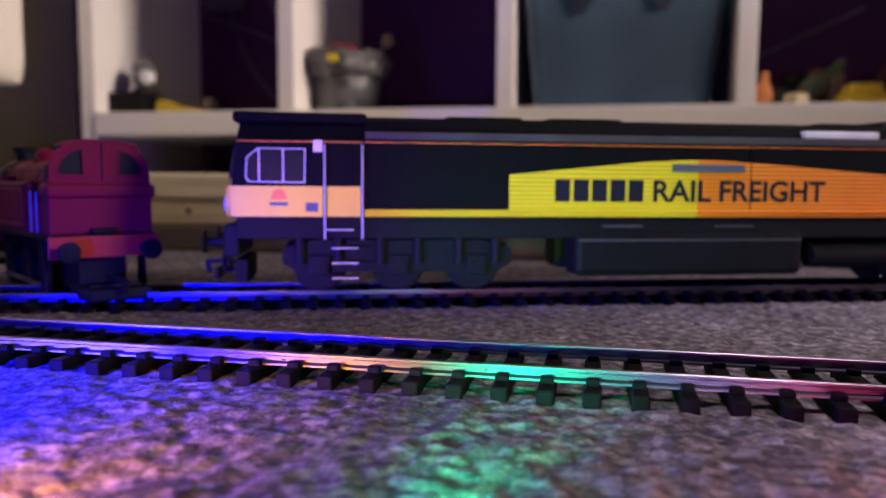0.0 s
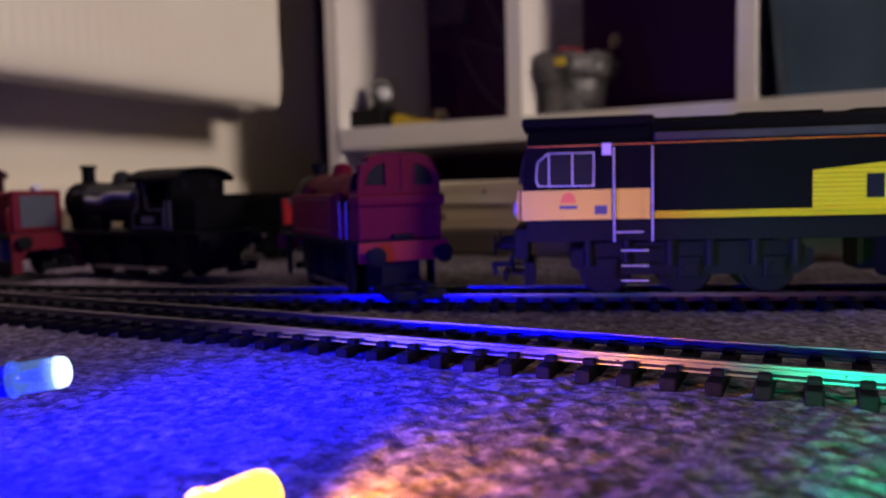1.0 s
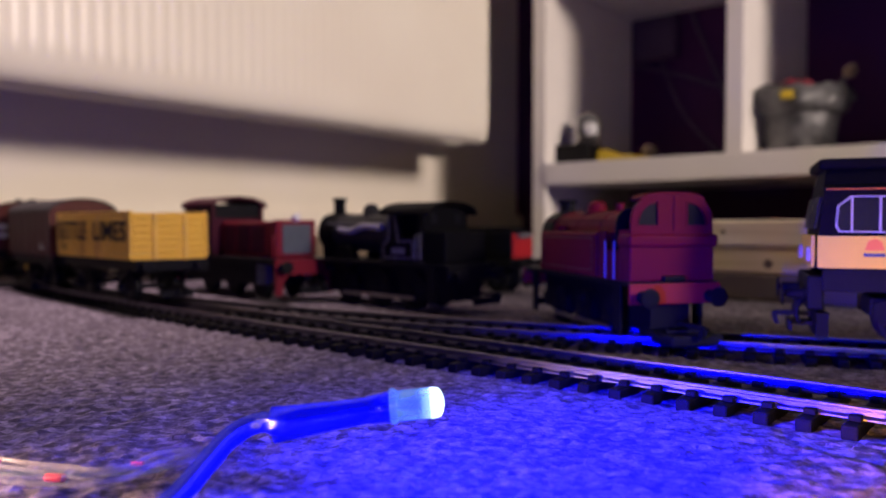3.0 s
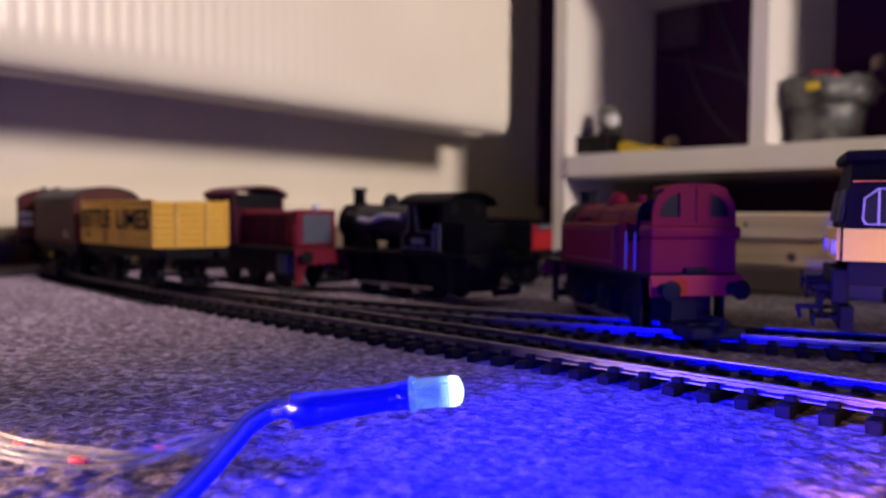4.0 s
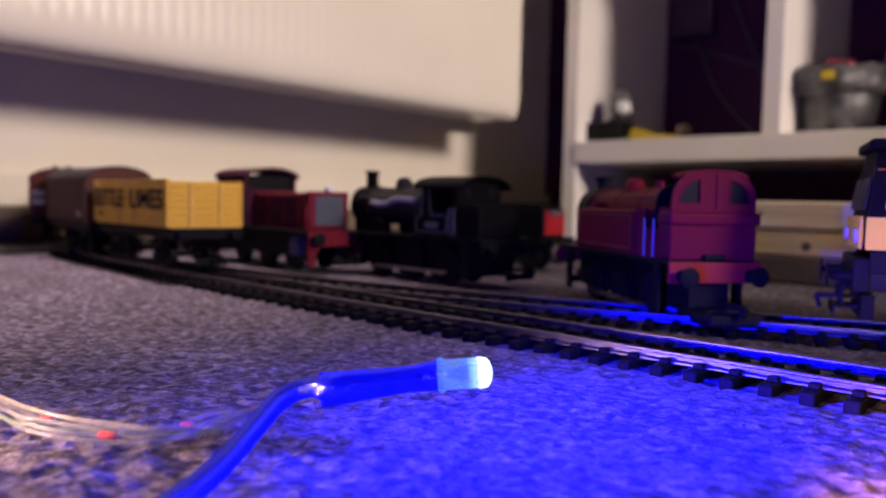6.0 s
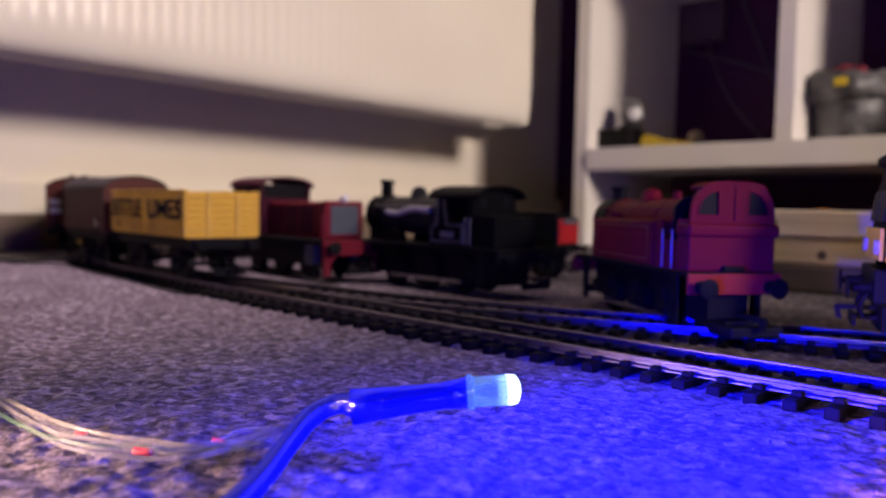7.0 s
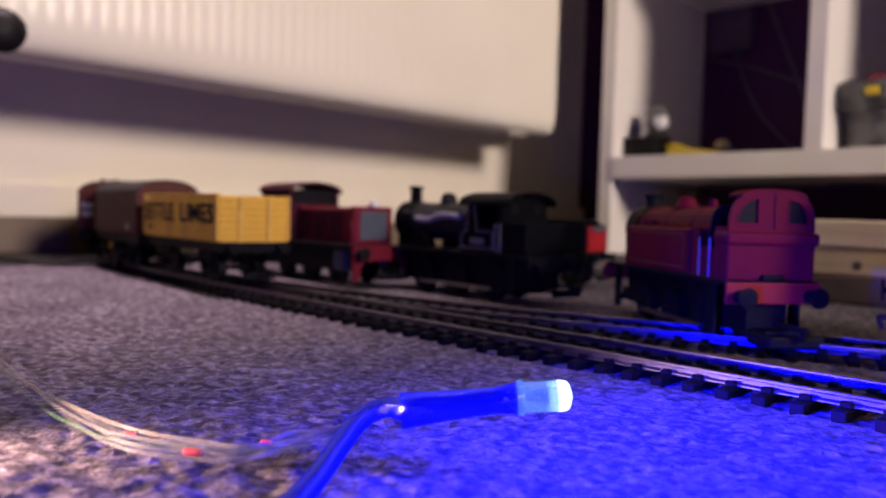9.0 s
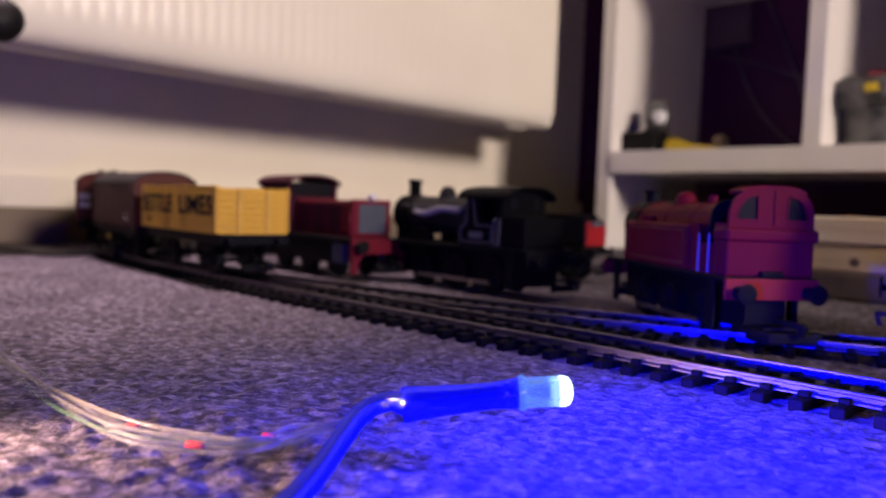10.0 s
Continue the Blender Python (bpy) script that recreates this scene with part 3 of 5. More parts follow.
def desk_toys():
    bx = part("case_box", boxed(-25, 25, -20, 20, 0, 21, bevel=2.5), "black_plastic")
    bx.matrix_world = pose(-0.447, 0.672, 0.0995, 0, 0, 4)
    tagged(bx, "small black box standing on a shelf", "box")
    lm = thing("toy_figure", pose(-0.427, 0.668, 0.1208), "dark grey toy with a pale shiny belly, on a black box", "toy")
    part("base", lathe(bmesh.new(), [(0, 12), (2, 13), (5, 9)], (0, 0, 0), (0, 0, 1), 16), "roof_grey", lm, smooth=True)
    part("body", lathe(bmesh.new(), [(0, 4), (3, 10), (10, 12.5), (17, 10), (22, 4)], (1, -2, 4), (0.25, -0.3, 1), 18), "bag_grey", lm, smooth=True)
    part("belly", lathe(bmesh.new(), [(0, 3), (1, 7), (4, 8), (6, 2)], (8, -11, 12), (0.5, -0.7, 0.3), 16), "white_mark", lm, "pale round belly", smooth=True)
    part("hood", lathe(bmesh.new(), [(0, 11), (4, 11.5), (9, 8), (12, 2)], (0, -1, 20), (0.1, -0.1, 1), 16), "pot_grey", lm, smooth=True)
    yt = thing("yellow_tool", pose(-0.385, 0.668, 0.0995, 0, 0, -8), "yellow plastic hand tool lying flat", "tool")
    bm = bmesh.new()
    prism(bm, "y", [(-30, 0), (26, 0), (30, 3), (12, 6), (-6, 8), (-24, 15), (-31, 12)], -7, 7)
    bmesh.ops.bevel(bm, geom=list(bm.edges), offset=1.2 * MM, segments=2, affect="EDGES")
    part("body", bm, "yellow_paint", yt)
    part("blade", boxed(24, 58, -4, 4, 0.6, 3, bevel=0.8), "bag_grey", yt)
    part("knob", lathe(bmesh.new(), [(0, 6), (4, 8), (9, 6), (11, 2)], (24, 6, 5), (0, 0, 1), 14), "tan_plastic", yt, "tan knob", smooth=True)
    # heap of toys in one cell
    def toy(label, mat, x, y, a, *pieces):
        bm = bmesh.new()
        for q in pieces:
            if q[0] == "b":
                box(bm, *q[1:7], bevel=min(q[2] - q[1], q[4] - q[3], q[6] - q[5]) * 0.28, seg=3)
            elif q[0] == "l":
                lathe(bm, q[1], q[2], q[3], 14)
            else:
                cyl(bm, q[1], q[2], q[3], q[4], 10)
        o = part("toy", bm, mat)
        o.matrix_world = pose((x - 9) * MM, y * MM, 0.0995, 0, 0, a)
        tagged(o, label, "toy", "toys on the shelf")
    bottle = [(0, 6), (1, 8), (14, 8.5), (20, 6), (24, 3.4), (31, 3.2), (32, 2)]
    toy("orange plastic bottle in a shelf heap", "wall_orange", 151, 690, 0, ("l", bottle, (0, 0, 0), (0.1, 0, 1)))
    toy("dark plastic truck in a shelf heap", "black_plastic", 176, 712, 24, ("b", -20, 18, -11, 11, 5, 20), ("b", 0, 17, -10, 10, 19, 33), ("c", (-12, -12, 6), (-12, 12, 6), 6, 6), ("c", (10, -12, 6), (10, 12, 6), 6, 6))
    toy("tan wooden block in a shelf heap", "bare_wood", 176, 676, 30, ("b", -8, 8, -7, 7, 0, 12))
    toy("dull green toy dinosaur in a shelf heap", "toy_green", 194, 700, -14, ("l", [(-26, 0.8), (-16, 3), (-6, 8), (6, 9), (14, 5), (22, 3.6), (28, 4.6), (33, 1.5)], (0, 0, 20), (0.75, 0, 0.62)), ("c", (-4, 4, 0), (-3, 4, 16), 3.2, 4), ("c", (-4, -4, 0), (-3, -4, 16), 3.2, 4))
    toy("red and brown toy in a shelf heap", "toy_rust", 201, 722, 50, ("b", -13, 13, -9, 9, 0, 24), ("l", [(0, 6), (3, 9), (10, 8), (15, 3)], (2, 0, 24), (0.2, 0, 1)))
    toy("bright yellow plastic toy in a shelf heap", "yellow_paint", 231, 690, 4, ("b", -19, 20, -12, 12, 0, 13), ("b", -14, 12, -11, 11, 12, 20))
    toy("tan toy figure in a shelf heap", "tan_plastic", 218, 716, 10, ("l", [(0, 7), (2, 9), (14, 8), (22, 4), (25, 6), (32, 6), (35, 2)], (0, 0, 0), (0, 0, 1)))
    toy("dark brown toy in a shelf heap", "brown_body", 252, 716, 33, ("b", -12, 12, -10, 10, 0, 22), ("c", (0, 0, 20), (9, 3, 38), 4, 2.4))
    toy("orange plastic block in a shelf heap", "wall_orange", 276, 694, -20, ("b", -11, 11, -9, 9, 0, 17))


desk_toys()
ft = thing("toy_fish", pose(-0.232, 0.655, 0, 0, 0, 12), "orange and teal plastic toy on the carpet under a shelf", "toy")
part("body", lathe(bmesh.new(), [(-48, 1), (-44, 9), (-30, 16), (-5, 21), (16, 17), (32, 8), (36, 2)], (0, 0, 21), (1, 0, 0.06), 18), "wall_orange", ft, smooth=True)
part("fin", prism(bmesh.new(), "y", [(28, 14), (58, 4), (60, 40), (44, 34), (30, 28)], -3, 3), "teal_plastic", ft, "teal tail fin")
# cords hanging on the plum wall behind the shelves
for pts in ([(-480, 797, 233), (-429, 796, 220), (-380, 796, 204), (-331, 796, 185), (-284, 797, 176)], [(-382, 797, 330), (-372, 796, 277), (-350, 796, 220), (-330, 796, 167), (-318, 797, 100)], [(-414, 797, 250), (-402, 796, 213), (-380, 796, 163), (-360, 796, 137), (-340, 797, 117)], [(130, 797, 150), (180, 796, 172), (250, 797, 205)]):
    tagged(tube("cord", [(-45 + (x + 45) * 1.054, y + 45, 37 + (z - 37) * 1.054) for x, y, z in pts], 2.3, "plum_cord"), "thin dull cord against a plum wall", "cord", "cords on the wall")
boxob = part("socket_box", boxed(-456, -404, 827, 844, 236, 295, bevel=3), "plum_cord")
tagged(boxob, "dull square socket box on a plum wall", "socket")


# ---- rolling stock parts ----
def wheel_pair(parent, x, z, r, gauge=16.5, steel="underframe_black", spokes=0, tyre="black_steel"):
    """Two wheels and their axle across the track."""
    for sgn in (-1, 1):
        y = sgn * gauge / 2
        w = part("wheel", lathe(bmesh.new(), [(-1.2, r * 0.35), (-1.0, r * 0.86), (0.9, r * 0.86), (1.0, r * 0.3)], (x, y, z), (0, sgn, 0), 28), steel, parent, smooth=False)
        part("tyre", lathe(bmesh.new(), [(-1.5, r * 0.84), (-1.5, r + 0.8), (-0.9, r + 0.8), (-0.7, r), (1.3, r - 0.15), (1.3, r * 0.84)], (x, y, z), (0, sgn, 0), 32), tyre, w, "steel tyre")
        bm = bmesh.new()
        cyl(bm, (x, y + sgn * 0.8, z), (x, y + sgn * 1.5, z), r * 0.2, seg=12)
        part("hub", bm, steel, w)
        for k in range(spokes):
            a = 2 * math.pi * k / spokes
            part("spoke", cyl(bmesh.new(), (x, y + sgn * 1.2, z), (x + math.cos(a) * r * 0.86, y + sgn * 1.2, z + math.sin(a) * r * 0.86), 0.45, seg=6), steel, w)
    part("axle", cyl(bmesh.new(), (x, -gauge / 2, z), (x, gauge / 2, z), 1.0, seg=10), "underframe_black", parent)


def buffers(parent, x, sgn, z, mat="underframe_black", span=22.7, head=2.7, reach=5.0):
    for s2 in (-1, 1):
        bm = bmesh.new()
        lathe(bm, [(0, 2.0), (0.6, 2.0), (0.8, 1.5), (reach - 1.6, 1.3), (reach - 1.6, 0.9), (reach - 0.6, 0.9), (reach - 0.6, head), (reach - 0.2, head), (reach, head * 0.6)], (x, s2 * span / 2, z), (sgn, 0, 0), 20)
        part("buffer", bm, mat, parent)


def hook_coupling(parent, x, sgn, z, mat="underframe_black", k=1.0):
    """The wide bent bar and hook of a toy coupling."""
    bm = bmesh.new()
    prism(bm, "y", [(x, z + 1), (x + sgn * 8, z + 1), (x + sgn * 8, z + 2.2), (x, z + 2.2)], -3.2, 3.2)
    box(bm, min(x + sgn * 7.4, x + sgn * 8.2), max(x + sgn * 7.4, x + sgn * 8.2), -7, 7, z - 0.4, z + 2.6)
    part("coupling_bar", bm, "underframe_black", parent)
    bm = bmesh.new()
    prism(bm, "y", [(x + sgn * 3 * k, z + 4.6), (x + sgn * 15.5 * k, z + 4.6), (x + sgn * 16.4 * k, z + 3.8), (x + sgn * 15.2 * k, z + 0.6), (x + sgn * 13.6 * k, z + 0.6), (x + sgn * 14.4 * k, z + 3.2), (x + sgn * 3 * k, z + 3.4)], -0.7, 0.7)
    part("coupling_hook", bm, mat, parent, "bent metal coupling hook")


def axle_gear(parent, x, side, z_axle, z_top):
    """Axlebox, leaf spring and W-iron on one side of a wagon."""
    y = side * 12.2
    bm = bmesh.new()
    box(bm, x - 1.9, x + 1.9, min(y, y + side * 1.8), max(y, y + side * 1.8), z_axle - 2, z_axle + 2.2, bevel=0.4)
    cyl(bm, (x, y + side * 1.8, z_axle), (x, y + side * 2.3, z_axle), 1.2, seg=12)
    part("axlebox", bm, "underframe_black", parent)
    bm = bmesh.new()
    for k in range(4):
        l, zz = 8.5 - k * 1.6, z_axle + 5.2 - k * 0.6
        pts = [(x + l * t, zz + 1.1 * t * t) for t in (-1, -0.5, 0, 0.5, 1)]
        prism(bm, "y", pts + [(u, v + 0.5) for u, v in reversed(pts)], min(y, y + side * 1.2), max(y, y + side * 1.2))
    part("leaf_spring", bm, "underframe_black", parent)
    bm = bmesh.new()
    for k in (-1, 1):
        prism(bm, "y", [(x + k * 2.2, z_axle - 2.4), (x + k * 3.0, z_axle - 2.4), (x + k * 6.2, z_top), (x + k * 4.8, z_top)], min(y, y - side * 0.7), max(y, y - side * 0.7))
    part("guard_iron", bm, "underframe_black", parent)


def wagon_chassis(ob, half, z_sole, wheelbase, z0=RAIL_TOP):
    r = 6.0
    for side in (-1, 1):
        part("solebar", boxed(-half, half, side * 13.2 - 0.9, side * 13.2 + 0.9, z_sole - 4.2, z_sole, bevel=0.2), "underframe_black", ob)
        for x in (-wheelbase / 2, wheelbase / 2):
            axle_gear(ob, x, side, z0 + r, z_sole - 4)
        for x in (-6, 6):
            bm = bmesh.new()
            y = side * 13.4
            for k in (-1, 1):
                prism(bm, "y", [(x - 0.4, z0 + 5.2), (x + 0.4, z0 + 5.2), (x + k * 3.2 + 0.45, z_sole - 4), (x + k * 3.2 - 0.45, z_sole - 4)], y - 0.4, y + 0.4)
            part("brake_hanger", bm, "underframe_black", ob)
        part("foot_rail", boxed(-wheelbase / 2 - 5, wheelbase / 2 + 5, side * 14.4 - 0.5, side * 14.4 + 0.5, z0 + 2.4, z0 + 3.3, bevel=0.15), "underframe_black", ob)
        bm = bmesh.new()
        cyl(bm, (-2, side * 14.0, z0 + 5.4), (wheelbase / 2 - 6, side * 14.0, z0 + 8.6), 0.45, seg=8)
        part("brake_lever", bm, "underframe_black", ob)
        for x in (-wheelbase / 2 + 8.2, wheelbase / 2 - 8.2):
            part("brake_shoe", boxed(x - 1, x + 1, side * 8.2 - 1.4, side * 8.2 + 1.4, z0 + 2.5, z0 + 9, bevel=0.3), "underframe_black", ob)
    for sgn in (-1, 1):
        part("headstock", boxed(min(sgn * half, sgn * (half + 1.4)), max(sgn * half, sgn * (half + 1.4)), -14.6, 14.6, z_sole - 4.4, z_sole, bevel=0.2), "underframe_black", ob)
        buffers(ob, sgn * (half + 1.4), sgn, z_sole - 2.2, reach=5.2)
        hook_coupling(ob, sgn * (half - 2), sgn, z0 + 3.2)
    for x in (-wheelbase / 2, wheelbase / 2):
        wheel_pair(ob, x, z0 + r, r, tyre="black_steel")
    part("floor_plate", boxed(-half, half, -12.2, 12.2, z_sole - 1.6, z_sole - 0.1), "underframe_black", ob)


def plank_run(parent, mat, x0, x1, y, side, z0, z1, n, axis="x"):
    """n boards one above another, each a piece, with a groove between."""
    h = (z1 - z0) / n
    bm = bmesh.new()
    if axis == "x":
        box(bm, x0, x1, y - 0.5, y + 0.5, 0.09, h - 0.09, bevel=0.12, seg=1)
    else:
        box(bm, y - 0.5, y + 0.5, x0, x1, 0.09, h - 0.09, bevel=0.12, seg=1)
    me = mesh_from(bm, "plank", mat)
    for k in range(n):
        o = new("plank", me)
        o.parent = parent
        o.location = (0, 0, (z0 + k * h) * MM)


def open_wagon():
    """Local x runs along the wagon, tail at +x; its lettered side faces -y."""
    ob = thing("open_wagon", Matrix(), "cream seven-plank open wagon with dark lettering, on the track", "wagon", "train wagons")
    half, zb, zt = 41.0, 22.4, 42.0
    for side in (-1, 1):
        plank_run(ob, "lamplit_cream_body", -half, half, side * 15.8, side, zb, zt, 7)
        y = side * 16.3
        lo, hi = min(y, y + side * 0.55), max(y, y + side * 0.55)
        for x in (-half + 0.8, half - 0.8):
            part("corner_plate", boxed(x - 0.9, x + 0.9, lo, hi, zb + 1, zt, bevel=0.1), "strap_white", ob)
        for x in (-12.6, 9.2):
            part("door_post", boxed(x - 0.75, x + 0.75, lo, hi + 0.1, zb, zt + 0.2, bevel=0.12), "strap_white", ob)
        for x in (-8.6, 5.6):
            part("door_hinge", boxed(x - 0.4, x + 0.4, lo, hi, zb + 1.4, zt - 2.2, bevel=0.1), "strap_white", ob)
            part("door_catch", boxed(x - 1.5, x + 1.1, lo, hi + 0.3, zb + 0.2, zb + 1.4, bevel=0.2), "strap_white", ob)
        for sgn, x0, x1 in ((1, -half + 2.2, -14.0), (-1, half - 2.2, 10.6)):
            bm = bmesh.new()
            prism(bm, "y", [(x0, zt - 1.2), (x0, zt - 0.2), (x0 + sgn * 0.8, zt - 0.2), (x1, zb + 1.4), (x1, zb + 0.3), (x1 - sgn * 0.8, zb + 0.3)], lo, hi)
            part("diagonal_brace", bm, "strap_white", ob)
        part("top_capping", boxed(-half - 0.1, half + 0.1, side * 15.8 - 0.7, side * 15.8 + 0.7, zt, zt + 0.35, bevel=0.1), "strap_white", ob)
    for sgn in (-1, 1):
        plank_run(ob, "lamplit_cream_body", -15.2, 15.2, sgn * (half - 0.6), sgn, zb, zt - 0.4, 7, axis="y")
        for y in (-6.5, 6.5):
            x = sgn * (half + 0.35)
            part("end_post", boxed(x - 0.5, x + 0.5, y - 0.9, y + 0.9, zb - 2, zt - 0.6, bevel=0.15), "strap_white", ob)
    part("wagon_floor", boxed(-half + 1.2, half - 1.2, -15.2, 15.2, zb, zb + 0.8), "black_plastic", ob)
    wagon_chassis(ob, half - 0.2, zb - 0.1, 46)
    m = Matrix.Translation((0, -17.0 * MM, 0)) @ pose(0, 0, 0, 90, 0, 0)
    lettering("lettering", "SETTLE", 35.5, 8.2, Matrix.Translation((-39.4 * MM, 0, 30.0 * MM)) @ m, "letter_ink", ob, 0.02)
    lettering("lettering", "LIMES", 34.0, 8.2, Matrix.Translation((4.2 * MM, 0, 30.0 * MM)) @ m, "letter_ink", ob, 0.02)
    lettering("lettering", "966", 6.4, 2.9, Matrix.Translation((-34.0 * MM, 0, 25.3 * MM)) @ m, "letter_ink", ob, 0.01)
    return ob


def van(name, label, half, zt, zp, mat, posts, vents=0, category="van"):
    """A closed van: arched roof, boarded sides with upright posts."""
    ob = thing(name, Matrix(), label, category, "train wagons")
    zb, w = 21.5, 15.2
    part("body_shell", boxed(-half, half, -w, w, zb, zt, bevel=0.4), mat, ob)
    arch = [(w * math.sin(t), zt - 0.4 + (zp - zt - 1) * (math.cos(t) - math.cos(1.45)) / (1 - math.cos(1.45))) for t in [(-1.45 + 2.9 * k / 14) for k in range(15)]]
    for sgn in (-1, 1):
        bm = bmesh.new()
        prism(bm, "x", arch, sgn * half - 0.5, sgn * half + 0.5)
        part("end_gable", bm, mat, ob)
        for y in (-4.5, 4.5):
            part("end_post", boxed(min(sgn * half, sgn * (half + 1)), max(sgn * half, sgn * (half + 1)), y - 0.7, y + 0.7, zb - 2, zt + 2, bevel=0.15), mat, ob)
        part("end_vent", boxed(min(sgn * half, sgn * (half + 0.8)), max(sgn * half, sgn * (half + 0.8)), -11, -6, zt - 2, zt, bevel=0.2), mat, ob)
    roof = [(y * 1.05, z + 0.2) for y, z in arch] + [(y * 1.05, z + 1.0) for y, z in reversed(arch)]
    bm = bmesh.new()
    prism(bm, "x", roof, -half - 1.2, half + 1.2)
    part("roof", bm, "roof_grey", ob, "dull grey arched roof")
    for side in (-1, 1):
        for k in range(posts):
            x = -half + 1 + (2 * half - 2) * k / (posts - 1)
            part("side_post", boxed(x - 0.6, x + 0.6, side * w - 0.1 if side > 0 else -w - 0.7, w + 0.7 if side > 0 else -w + 0.1, zb - 2.2, zt, bevel=0.15), mat, ob)
        n = int(2 * half / 2.6)
        me = mesh_from(boxed(-1.15, 1.15, -0.2, 0.2, zb + 0.4, zt - 0.4), "side_board", mat)
        for k in range(n):
            o = new("side_board", me)
            o.parent = ob
            o.location = ((-half + 2 * half * (k + 0.5) / n) * MM, side * (w + 0.15) * MM, 0)
        part("number_panel", boxed(half - 17, half - 11, side * (w + 0.6) - 0.12, side * (w + 0.6) + 0.12, zb + 3, zb + 4, bevel=0.0), "white_mark", ob, "row of small white marks")
        part("number_panel", boxed(half - 16, half - 13, side * (w + 0.6) - 0.12, side * (w + 0.6) + 0.12, zb + 5.4, zb + 6.2), "white_mark", ob)
    for k in range(vents):
        x = -half + 2 * half * (k + 0.5) / vents
        for y in (-4, 4):
            part("roof_vent", lathe(bmesh.new(), [(0, 1.3), (1.2, 1.3), (1.3, 2.0), (2.0, 1.7), (2.3, 0.5)], (x, y, zp - 0.9), (0, 0, 1), 12), "roof_grey", ob)
    return ob


def on_track(ob, line, s):
    """Stands a vehicle on the track with its tail back along the line."""
    x, y, a = line(s)
    ob.matrix_world = pose(x * MM, y * MM, 0, 0, 0, math.degrees(a) + 180)


TAIL = 684.0
on_track(open_wagon(), main_line, TAIL)
v = van("box_van", "dull brown boarded goods van with an arched roof", 38, 43.5, 50.5, "brown_body", 7)
wagon_chassis(v, 37.6, 21.4, 42)
on_track(v, main_line, TAIL + 93)
v = van("parcels_van", "long dark brown parcels van with roof vents and white end marks", 64, 43.5, 51, "brown_body", 11, vents=6)
wagon_chassis(v, 63.6, 21.4, 90)
for z in (29, 34):
    part("end_panel", boxed(64.2, 65.2, -13, -7, z, z + 3.2, bevel=0.2), "white_mark", v, "small white panel")
on_track(v, main_line, TAIL + 93 + 116)


# ---- big freight diesel ----
def bogie(parent, xs, z0=RAIL_TOP, r=6.9):
    a, b = xs[0] - 10, xs[-1] + 10
    bg = part("bogie", boxed(a, b, -8, 8, z0 + 8, z0 + 13, bevel=0.5), "underframe_black", parent)
    for side in (-1, 1):
        bm = bmesh.new()
        y = side * 13.0
        prism(bm, "y", [(a, z0 + 8), (a + 4, z0 + 5.5), (b - 4, z0 + 5.5), (b, z0 + 8), (b, z0 + 12), (b - 8, z0 + 14.5), (a + 8, z0 + 14.5), (a, z0 + 12)], y - 1.2, y + 1.2)
        for x in xs:
            box(bm, x - 3, x + 3, min(y, y + side * 2.4), max(y, y + side * 2.4), z0 + 4.5, z0 + 10.5, bevel=0.5)
            cyl(bm, (x, y + side * 2.3, z0 + 7), (x, y + side * 3.3, z0 + 7), 1.9, seg=14)
            for k in (-5.2, 5.2):
                cyl(bm, (x + k, y + side * 1.8, z0 + 8), (x + k, y + side * 1.8, z0 + 15), 1.5, seg=10)
        part("side_frame", bm, "underframe_black", bg)
    for x in xs:
        wheel_pair(parent, x, z0 + r, r, tyre="underframe_black")


